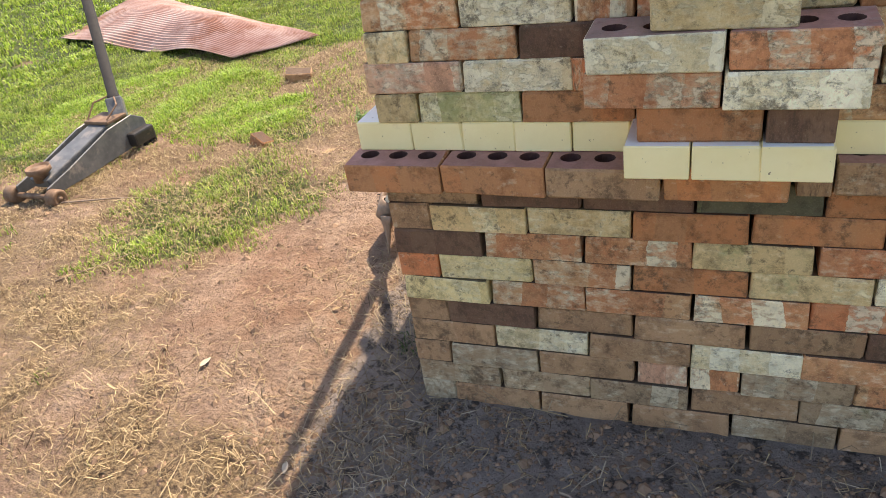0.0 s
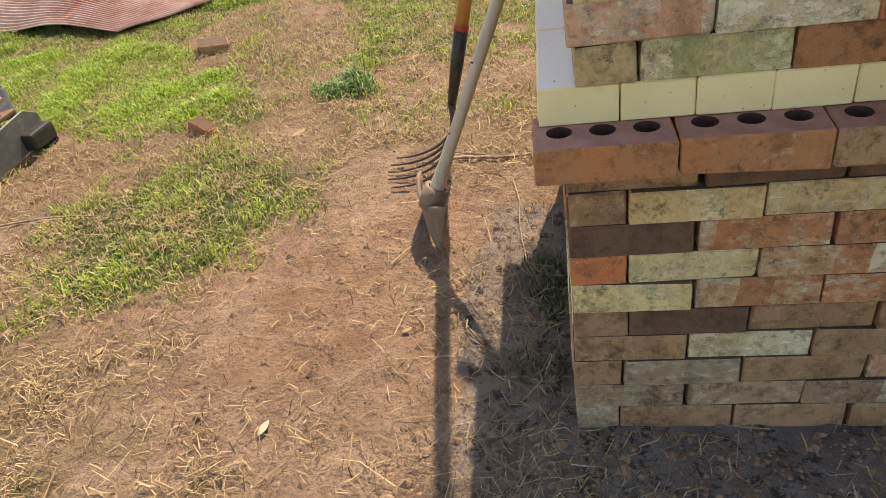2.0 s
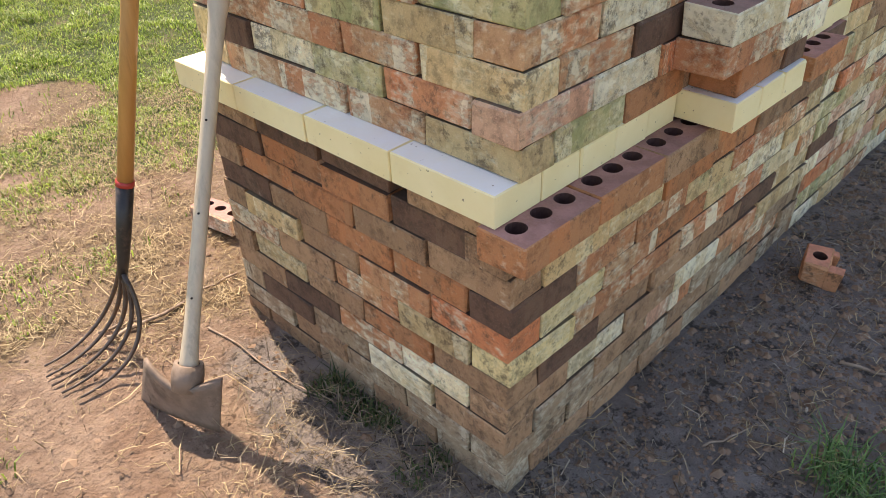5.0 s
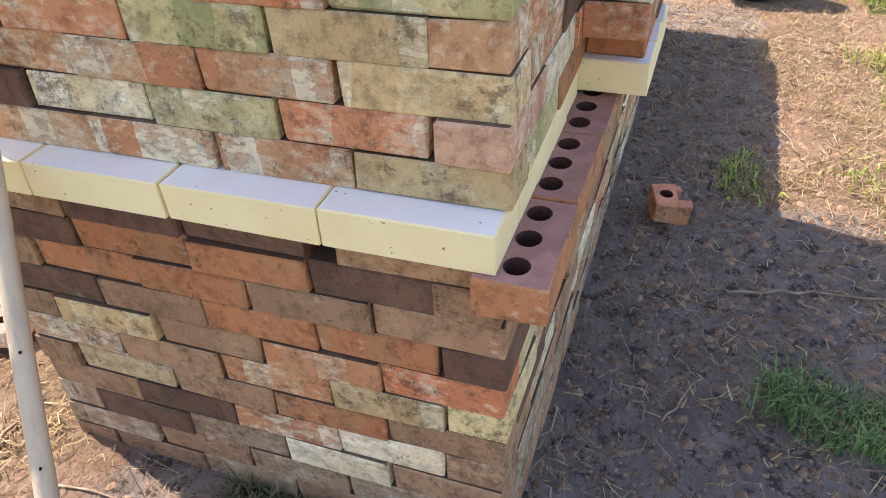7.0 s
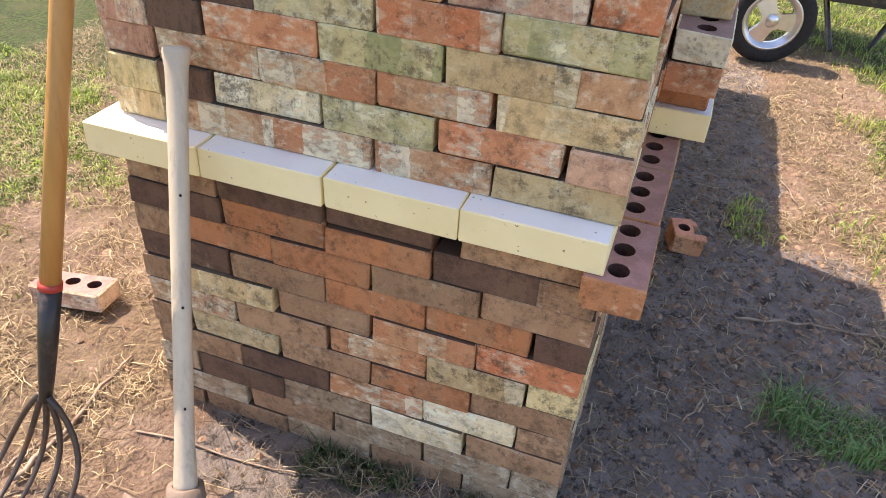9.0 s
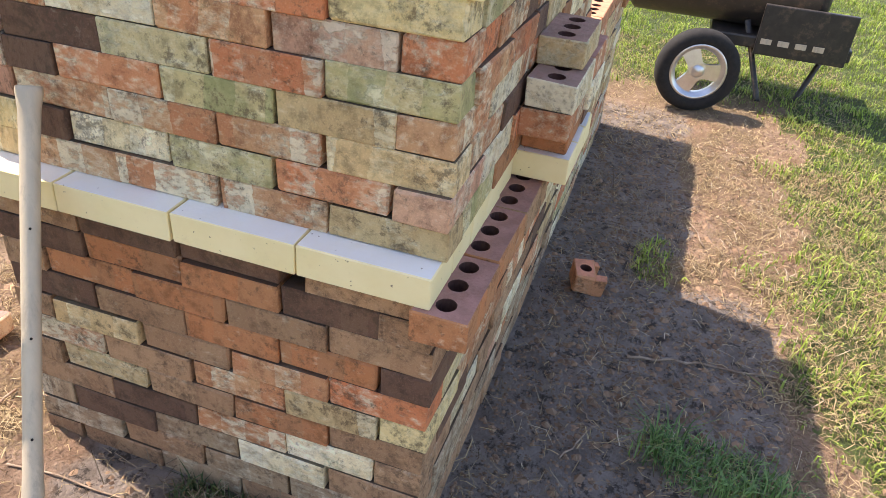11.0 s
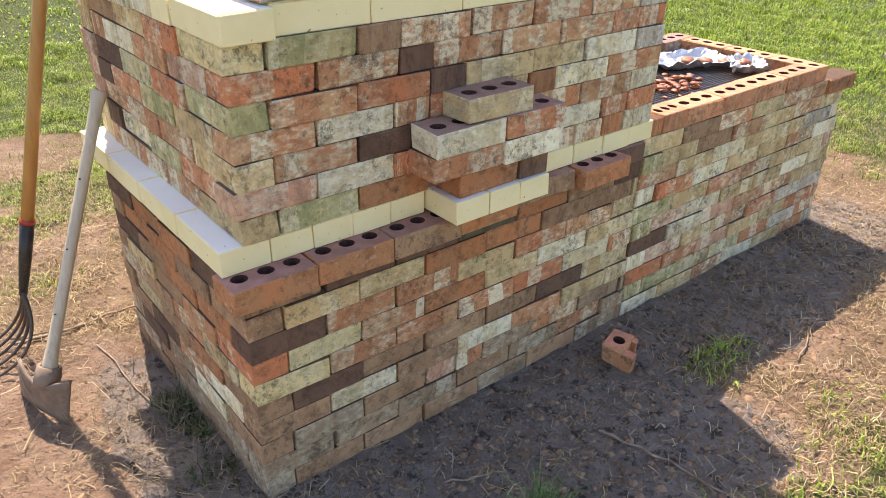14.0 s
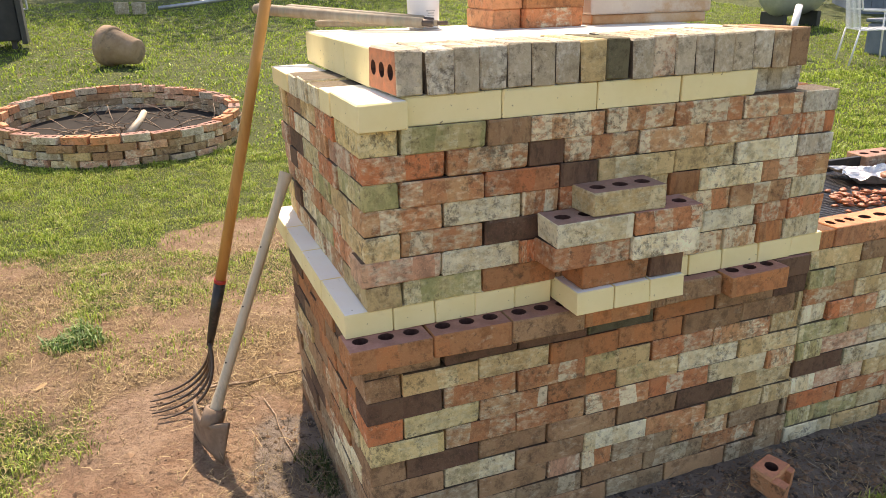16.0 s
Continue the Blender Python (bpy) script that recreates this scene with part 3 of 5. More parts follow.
def build_ground():
    n = 330
    u = np.linspace(-1, 1, n)
    axis = 2.6 * u + 60.0 * np.abs(u) ** 9 * np.sign(u) + 6 * np.abs(u) ** 5 * np.sign(u)
    edge = np.concatenate(([-900, -300, -120], axis, [120, 300, 900]))
    xs, ys = edge + 0.1, edge + 0.35
    verts = [(x, y, ground_z(x, y)) for y in ys for x in xs]
    k = len(xs)
    faces = [(j * k + i, j * k + i + 1, (j + 1) * k + i + 1, (j + 1) * k + i) for j in range(k - 1) for i in range(k - 1)]
    me = bpy.data.meshes.new("ground")
    me.from_pydata(verts, [], faces)
    me.polygons.foreach_set("use_smooth", [True] * len(faces))
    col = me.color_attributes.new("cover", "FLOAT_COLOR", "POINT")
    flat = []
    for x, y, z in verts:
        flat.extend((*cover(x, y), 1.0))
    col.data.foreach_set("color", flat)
    me.materials.append(M["ground"])
    tagged(new("ground", me), "reddish bare earth with dry straw and worn lawn", "ground", kind="structure")


build_ground()


# ---- the oven ----
H1, Z0 = 0.0565, 0.0125                     # lower courses
ZL = Z0 + 11 * H1                           # top of the ledge course
FB = 0.056
ZU = ZL + FB                                # top of the firebrick course
H2 = 0.0556                                 # upper courses
ZC = ZU + 7 * H2                            # underside of the cap
END, BACK = 1.275, 0.862                    # right end and back of the lower block

oven = thing("brick_oven", "dry-stacked oven of reclaimed bricks with cream firebrick bands", "brick oven")
# added block: stops light leaking through and gives the gaps their dark shade
core = bmesh.new()
box(core, (0.095, 0.095, 0.0), (END - 0.095, BACK - 0.095, 1.12))
part("core", core, M["core"], oven, "added near-black block that keeps light out of the joints")

FRONT = [  # from the ledge down: colour and end in cm
    "",
    "B19 D38 D57.5 K77 O96.5 B116 D127.5",
    "D8.4 T28 T47 O66.5 O86.5 B106 B125 T127.5",
    "D18.7 W38 W57.5 T77 R97 W117 T127.5",
    "O8.6 Y28 W47 O67 T86.5 C106.5 T127.5",
    "Y18.7 W38 W57.5 W77 R97 C117 W127.5",
    "D8.8 D28 B47 B67 B86.5 D106 T127.5",
    "B18.7 C38 B57.5 C77 W97 T117 T127.5",
    "B8.1 E27.3 B47.3 P57 W66.5 E86 W106 E125 E127.5",
    "E18.7 E38 E57.5 B77 E97 W117 E127.5",
    "E7.6 B27 B46 B65.5 E84.5 B106 E125 B127.5",
]
LEFT = [
    "B23.4 _27.4 D46.7 D67.2 B86.2",
    "B8.0 D27.4 O46.7 O67 D86.2",
    "O18.7 B38.2 O57.7 O77 B86.2",
    "D8.7 O28 O47.3 B66.8 D86.2",
    "R18.5 W38 B57.2 T77 B86.2",
    "T8.4 T27.6 W46.9 B66.5 W86.2",
    "P18.5 O38 B57.2 T77 B86.2",
    "C8.0 C27.5 W46.9 D66.5 B86.2",
    "P18.5 C38 E57.2 D77 E86.2",
    "C8.0 E27 E46.5 B66 E86.2",
    "E18.5 B38 E57.2 B77 B86.2",
]


def bonded(parent, front, left, z, h, fx, fy, corner="", jut=0.0):
    """One course round the near corner: where the front begins with a brick's end, that brick runs along the side."""
    first, side = front.split()[0], left.split()
    cut = float(first[1:]) / 100
    if cut - fx < 0.12:
        lay(parent, corner or first[0], (fx, fy, z), (cut - 0.001, float(side[0][1:]) / 100 - 0.001, z + h), "y")
        course(parent, " ".join(front.split()[1:]), z, h, fy, "x", start=cut)
        course(parent, " ".join(side[1:]), z, h, fx, "y", start=float(side[0][1:]) / 100)
    else:
        course(parent, front, z, h, fy, "x", start=fx - jut)
        if float(side[0][1:]) < 12:
            side = side[1:]
        course(parent, " ".join(side), z, h, fx, "y", start=fy + BW + 0.001)


for i in range(11):
    z = ZL - (i + 1) * H1
    if i > 0:
        bonded(oven, FRONT[i], LEFT[i], z, H1, 0.0, 0.0, {2: "B", 4: "R", 6: "B"}.get(i, ""))
    else:
        course(oven, LEFT[0], z, H1, 0.0, "y", start=0.032)
    back = fill("", 9.5 * (i % 2), END * 100 - 9, 19.5, "WTBO", 40 + i)
    course(oven, back, z, H1, BACK - BW, "x", start=0.095)
    course(oven, fill("", 9, BACK * 100 - 9, 19.5, "WTBO", 60 + i), z, H1, END - BW, "y", start=0.09)

# the ledge: cored bricks standing proud of the wall under the firebricks
for a, b, y, c in ((-0.045, 0.145, -0.062, "O"), (0.145, 0.336, -0.062, "O"), (0.336, 0.526, -0.064, "B"), (0.526, 0.716, -0.058, "O"), (0.722, 0.775, -0.03, "B"),
                   (0.776, 0.953, -0.028, "B"), (0.955, 1.143, -0.062, "O"), (1.148, 1.272, -0.012, "D")):
    lay(oven, c, (a + 0.001, y, ZL - H1), (b - 0.001, y + 0.092, ZL), "x", holes=3)

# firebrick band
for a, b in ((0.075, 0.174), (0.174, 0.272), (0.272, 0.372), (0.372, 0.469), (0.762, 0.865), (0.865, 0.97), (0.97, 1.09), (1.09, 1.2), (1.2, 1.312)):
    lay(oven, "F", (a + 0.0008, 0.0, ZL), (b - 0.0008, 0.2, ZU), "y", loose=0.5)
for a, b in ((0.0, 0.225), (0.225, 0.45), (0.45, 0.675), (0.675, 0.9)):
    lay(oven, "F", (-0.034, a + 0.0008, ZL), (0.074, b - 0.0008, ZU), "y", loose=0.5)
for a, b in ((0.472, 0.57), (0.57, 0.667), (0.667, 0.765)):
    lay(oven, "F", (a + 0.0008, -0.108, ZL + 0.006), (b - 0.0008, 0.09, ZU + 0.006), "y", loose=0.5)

UPPER = [
    "T9.9 G28.8 O47.9 B57 R77 W96.7 W107.5 O116.1 C129",
    "P18.9 C37.8 R43.3 W62 R82 C89.4 C106 R116.4 R129",
    "T9.7 W29.1 D47.5 W62 T80 W97.3 W116.9 C129",
    "W19.5 C38.5 W48 R62 T77.9 O87 C106.5 W129",
    "G9.8 W29.1 R47.9 D57.9 T79.1 T97.5 C117.2 S129",
    "R20.7 W40 D49.1 W68.8 W87.8 W107 R117.7 R129",
    "Y10.3 G29.8 B40.5 W59.6 W78.7 W98.5 W117.3 S129",
]
UPPER_LEFT = [
    "W19.4 W38.6 W58.1 W77 T87",
    "R28.5 G47.5 C67 D77 Y87",
    "M20 W38.2 W58 W77 P87",
    "T28 G47.5 R67 D77 P87",
    "M20 R38.5 M58 D77 P87",
    "P28.5 W47.5 C67 W77 T87",
    "G19.5 R38.5 T58 B77 T87",
]
UX, UY, UEND = 0.018, -0.003, 1.29
for i in range(7):
    z = ZU + i * H2
    text = UPPER[i]
    bonded(oven, text, UPPER_LEFT[i], z, H2, UX, UY, "", 0.016 if i == 1 else 0.0)
    course(oven, fill("", 9, BACK * 100 - 9, 19.5, "WTCO", 100 + i), z, H2, UEND - BW, "y", start=0.09)
    course(oven, fill("", 9.5 * (i % 2), UEND * 100 - 9, 19.5, "WTBO", 120 + i), z, H2, 0.87 - BW, "x", start=0.11)

# the stepped stack that stands out of the front
step = [(0, "O", 0.490, 0.667, -0.098, 0), (0, "D", 0.669, 0.760, -0.098, 0), (1, "R", 0.414, 0.608, -0.105, 0), (1, "C", 0.611, 0.795, -0.108, 0),
        (2, "C", 0.418, 0.612, -0.108, 3), (2, "R", 0.615, 0.80, -0.108, 3), (3, "T", 0.510, 0.703, -0.102, 3)]
for i, c, a, b, y, holes in step:
    z = ZU + 0.006 + i * H2
    lay(oven, c, (a, y, z), (b, y + 0.095, z + H2), "x", holes=holes)

# cap: firebricks, then a row of bricks on edge round a pale slab
for a, b in ((0.122, 0.338), (0.338, 0.572), (0.572, 0.797), (0.797, 1.021)):
    lay(oven, "F", (a + 0.0008, 0.004, ZC), (b - 0.0008, 0.118, ZC + 0.062), "x", loose=0.5)
lay(oven, "S", (1.023, 0.03, ZC), (1.19, 0.12, ZC + 0.06), "x")
for k, (a, b) in enumerate(((-0.02, 0.205), (0.206, 0.30), (0.301, 0.42), (0.421, 0.53), (0.531, 0.64), (0.641, 0.87))):
    lay(oven, "F" if k in (0, 1, 5) else "C", (0.016 - 0.003 * k, a, ZC), (0.121, b - 0.001, ZC + 0.057 - 0.003 * (k % 3)), "y", loose=0.5)
rows = [0.105, 0.165, 0.229, 0.286, 0.35, 0.406, 0.464, 0.523, 0.59, 0.651, 0.708, 0.77, 0.827, 0.88, 0.936, 1.0, 1.058, 1.11, 1.17]
for k, (a, b) in enumerate(zip(rows, rows[1:])):
    lay(oven, "QSSSSSSTKSPSSSSSEB"[k], (a + 0.001, -0.002, ZC + 0.063), (b - 0.001, 0.19, ZC + 0.153), "ry", holes=3 if k == 0 else 0)
for a, b in ((0.192, 0.42), (0.42, 0.65), (0.65, 0.87)):
    lay(oven, "F", (0.108, a, ZC + 0.058), (0.222, b - 0.001, ZC + 0.146), "y", loose=0.5)
slab = bmesh.new()
box(slab, (0.224, 0.194, ZC), (1.20, 0.868, ZC + 0.142), 0.004)
part("slab", slab, M["slab"], oven, "pale flat slab closing the top")

# ---- the open grill beside it ----
grill = thing("brick_grill", "open charcoal grill of dry-stacked limewashed bricks with cored capping", "brick grill")
GX, GE, GB = 1.281, 2.52, 0.62
GRILL = ("T B W T", "G T B W", "W T C T", "C R C T", "G T R W", "G P C T", "D C P W", "C P T W", "R R P T", "G G T M", "C T W C")
for i in range(11):
    z = ZL - (i + 1) * H1
    s = 9.0 if i % 2 else 0.0
    words, x, rng = [], GX * 100, random.Random(200 + i)
    first, lead = True, GRILL[i].split()
    while x < GE * 100 - 1:
        x += (9.6 if (i % 2 and first) else 19.5)
        first = False
        if GE * 100 - x < 4:
            x = GE * 100
        words.append("%s%.1f" % (lead.pop(0) if lead else rng.choice("WTCWTWTCRPS"), min(x, GE * 100)))
    course(grill, " ".join(words), z, H1, 0.001, "x", start=GX)
    course(grill, fill("", 9 + s, GB * 100 - 9, 19.5, "WTBR", 220 + i), z, H1, GE - BW, "y", start=0.091)
    course(grill, fill("", GX * 100 + s, GE * 100, 19.5, "WTBO", 240 + i), z, H1, GB - BW, "x", start=GX)
lay(grill, "O", (GE - 0.15, -0.012, ZL - H1), (GE + 0.04, 0.08, ZL), "x")
x = GX + 0.002
lay(grill, "O", (x, 0.0, ZL), (x + 0.075, 0.09, ZL + H1), "x")
for k in range(5):
    lay(grill, "N", (x + 0.195 * k + (0.077 if k == 0 else 0), -0.002, ZL + (0.0 if k else 0.0)), (x + 0.195 * (k + 1), 0.09, ZL + H1 + 0.002), "x", holes=3)
for k in range(3):
    lay(grill, "N", (2.262, 0.0 + 0.196 * k, ZL), (2.352, 0.195 * (k + 1), ZL + H1), "y", holes=3)
lay(grill, "P", (2.16, 0.592, ZL), (2.35, 0.682, ZL + H1), "x", holes=3)
ash = bmesh.new()
box(ash, (GX, 0.09, 0.0), (GE - 0.09, GB - 0.09, 0.48))
part("ash_bed", ash, M["core"], grill, "dark ash bed under the grate")

grate = thing("grill_grate", "dark steel bar grate lying across the brick grill", "grate")
bm = bmesh.new()
for x0 in (1.305, 1.78, 2.25):
    tube(bm, [(x0, 0.085, ZL + 0.008), (x0, 0.61, ZL + 0.008)], 0.005, 6)
part("rail", bm, M["grate"], grate)
bar = bmesh.new()
tube(bar, [(1.30, 0, 0), (2.255, 0, 0)], 0.0032, 6)
bar = mesh_of(bar, "bar", M["grate"])
for k in range(36):
    part("bar", bar, None, grate).location = (0, 0.1 + 0.0138 * k, ZL + 0.016)
bm = bmesh.new()
box(bm, (1.30, 0.604, ZL + 0.001), (2.15, 0.622, ZL + 0.055), 0.002)
part("back_lip", bm, M["black_paint"], grate, "black steel back lip")


# ---- turf, straw and clods ----
def strips(name, label, category, count, area, want, size, material, seed, lift=(0.0, 0.004), upright=False, keep=None):
    """Many blades or straws in one mesh: each a bent, tapering strip of two pieces."""
    rng = random.Random(seed)
    verts, faces = [], []
    x0, x1, y0, y1 = area
    made, tries = 0, 0
    while made < count and tries < count * 12:
        tries += 1
        x, y = rng.uniform(x0, x1), rng.uniform(y0, y1)
        if rng.random() > want(x, y) or (-0.012 < x < 2.54 and -0.012 < y < 0.88) or math.hypot(x + 0.55, y - 5.02) < 0.93:
            continue
        made += 1
        L, w = rng.uniform(*size[0]), rng.uniform(*size[1])
        if upright:
            L *= 0.55 + 1.3 * max(0.0, noise.noise((x * 5, y * 5, 6.0)) + 0.3)
        a = rng.uniform(0, 2 * math.pi)
        d, s = Vector((math.cos(a), math.sin(a), 0)), Vector((-math.sin(a), math.cos(a), 0)) * w / 2
        base = Vector((x, y, fall(x, y) if max(abs(x), abs(y)) > 6 else ground_z(x, y)))
        if upright:
            up = Vector((0, 0, 1))
            lean = rng.uniform(0.15, 1.25)
            p = [base - up * 0.004, base + (up + d * lean * 0.5) * L * 0.55, base + (up * rng.uniform(0.35, 0.95) + d * lean) * L]
        else:
            bend = s.normalized() * L * rng.uniform(-0.45, 0.45)
            e = base + d * L
            e.z = (ground_z(e.x, e.y) if max(abs(x), abs(y)) < 6 else base.z) + rng.uniform(*lift)
            m = (base + e) / 2 + bend
            m.z = max(base.z, e.z) + rng.uniform(*lift)
            base.z += rng.uniform(*lift)
            p = [base, m, e]
        i = len(verts)
        verts.extend((p[0] - s, p[0] + s, p[1] + s * 0.9, p[1] - s * 0.9, p[2]))
        faces.extend(((i, i + 1, i + 2, i + 3), (i + 3, i + 2, i + 4)))
    me = bpy.data.meshes.new(name)
    me.from_pydata([tuple(v) for v in verts], [], faces)
    me.materials.append(material)
    return tagged(new(name, me), label, category, kind="stuff")


def turf(x, y):
    g = cover(x, y)[0]
    return max(0.0, g - 0.12) * (0.3 + 1.2 * max(0.0, noise.noise((x * 8, y * 8, 1.0)) + 0.28))


def thatch(x, y):
    g, s, d = cover(x, y)
    k = max(0.0, noise.noise((x * 5, y * 5, 8.0)) + 0.25) + 0.5 * max(0.0, noise.noise((x * 13, y * 13, 8.0)))
    return min(1.0, max(0.03, s * k + 0.3 * g))


def heap(x, y):
    """Raked straw along the foot of the brickwork."""
    a = smooth(0.3, 0.02, abs(x + 0.1)) * smooth(-0.5, -0.2, y) * smooth(0.8, 0.3, y)
    b = smooth(-0.42, -0.05, y) * smooth(0.05, -0.02, y) * smooth(-0.3, 0.2, x) * 0.10 * (1 + noise.noise((x * 4, y * 4, 2.0)))
    c = smooth(0.5, 0.0, math.hypot((x - 1.7) * 0.7, (y + 0.25) * 1.6)) * 0.5
    return min(1.0, a + b + c)


strips("lawn_grass", "bright green short lawn grass, patchy and sunlit", "grass", 190000, (-3.4, 1.4, -0.4, 4.4), turf, ((0.010, 0.030), (0.0022, 0.0052)), M["grass"], 1, upright=True)
strips("far_lawn", "sunlit green lawn rising behind the brickwork", "grass", 140000, (-7, 11, 4.0, 15), lambda x, y: turf(x, y) + 0.05, ((0.016, 0.045), (0.007, 0.016)), M["grass_far"], 2, upright=True)
strips("side_grass", "green grass beside the bare earth in front of the grill", "grass", 70000, (0.3, 6.5, -2.4, 3.6), lambda x, y: turf(x, y) if y < -0.3 or x > 2.6 else 0, ((0.018, 0.05), (0.003, 0.007)), M["grass"], 3, upright=True)
strips("side_lawn", "sunlit green lawn past the corrugated sheet", "grass", 45000, (-8, -3.2, 0.2, 5.0), lambda x, y: turf(x, y) + 0.1, ((0.02, 0.05), (0.006, 0.014)), M["grass_far"], 13, upright=True)
strips("back_lawn", "sunlit lawn behind the brick grill", "grass", 50000, (2.2, 9.0, 0.7, 5.2), lambda x, y: turf(x, y) + 0.1, ((0.02, 0.055), (0.006, 0.014)), M["grass_far"], 15, upright=True)
strips("lush_turf", "lush bright green turf at the lawn edge", "grass", 42000, (-2.9, -1.1, 1.1, 2.6), lambda x, y: smooth(0.0, 0.35, max(blob(x, y, -1.5, 1.55, 0.42, 0.34), blob(x, y, -2.1, 1.75, 0.75, 0.6)) + 0.25 * noise.noise((x * 6, y * 6, 3.0)) - 0.03), ((0.014, 0.036), (0.0025, 0.0055)), M["lush"], 16, upright=True)
strips("grass_tuft", "tuft of long green grass in the shade", "grass", 900, (0.3, 0.62, -0.78, -0.36), lambda x, y: smooth(0.0, 0.5, blob(x, y, 0.46, -0.56, 0.11, 0.21)), ((0.035, 0.085), (0.002, 0.004)), M["tuft"], 4, upright=True)
strips("weed_tuft", "small dark green weed on dry ground", "weed", 420, (-0.92, -0.56, 1.36, 1.7), lambda x, y: smooth(0.0, 0.5, blob(x, y, -0.75, 1.52, 0.13, 0.11)), ((0.02, 0.055), (0.003, 0.007)), M["tuft"], 5, upright=True)
strips("shade_weeds", "low weeds at the foot of the bricks, green darkened as shade", "weed", 450, (-0.12, 0.0, 0.12, 0.5), lambda x, y: smooth(-0.02, 0.25, noise.noise((x * 9, y * 9, 2.5)) + 0.12), ((0.02, 0.05), (0.002, 0.005)), M["weed"], 31, upright=True)
strips("shade_straw", "pale broken straw stalks scattered over shaded earth", "straw", 420, (-0.1, 2.5, -0.95, -0.03), lambda x, y: 0.25 + 0.75 * smooth(0.0, 0.3, noise.noise((x * 3, y * 3, 6.5))), ((0.02, 0.085), (0.0012, 0.0028)), M["pale_straw"], 33, (0.002, 0.014))
strips("dry_straw", "dry tan straw and thatch lying over the earth", "straw", 95000, (-2.5, 2.4, -1.3, 2.6), thatch, ((0.014, 0.055), (0.0011, 0.0028)), M["straw"], 6, (0.0, 0.014))
strips("verge_straw", "dry straw scattered on the earth by the cart", "straw", 14000, (2.2, 4.2, -1.2, 1.6), lambda x, y: 0.5, ((0.015, 0.06), (0.0015, 0.004)), M["straw"], 14, (0.0, 0.012))
strips("loose_straw", "long bent stalks of dry straw on bare earth", "straw", 800, (-2.2, 2.6, -1.3, 2.4), lambda x, y: 0.06 + 0.8 * cover(x, y)[1], ((0.06, 0.16), (0.0015, 0.0032)), M["straw"], 7, (0.002, 0.014))
strips("raked_straw", "straw heaped along the foot of the bricks, greyed as if in shade", "straw", 1500, (-0.4, 2.5, -0.6, 0.8), heap, ((0.03, 0.10), (0.0009, 0.0023)), M["grey_straw"], 8, (0.002, 0.03))


def clods(count, area, seed):
    rng = random.Random(seed)
    verts, faces = [], []
    ico = [Vector(v) for v in ((0, 0, 1), (0.9, 0, 0.2), (0.28, 0.85, 0.25), (-0.72, 0.53, 0.2), (-0.72, -0.53, 0.25), (0.28, -0.85, 0.2))]
    while count:
        x, y = rng.uniform(*area[:2]), rng.uniform(*area[2:])
        g, s, d = cover(x, y)
        if rng.random() > 0.9 - 0.8 * g or (-0.015 < x < 2.54 and -0.015 < y < 0.9):
            continue
        count -= 1
        r = rng.uniform(0.0025, 0.007) * (2.4 if rng.random() < 0.10 else 1.0)
        i, z = len(verts), ground_z(x, y) - r * 0.15
        for v in ico:
            verts.append((x + v.x * r * rng.uniform(0.7, 1.4), y + v.y * r * rng.uniform(0.7, 1.4), z + v.z * r * rng.uniform(0.5, 1.0)))
        faces.extend((i, i + k, i + (k % 5) + 1) for k in range(1, 6))
    me = bpy.data.meshes.new("earth_crumbs")
    me.from_pydata(verts, [], faces)
    me.materials.append(M["clod"])
    tagged(new("earth_crumbs", me), "small crumbs and clods of reddish earth", "soil", kind="stuff")


clods(9000, (-2.4, 2.8, -1.4, 2.4), 9)
clods(9000, (-0.35, 2.5, -0.85, 0.0), 10)


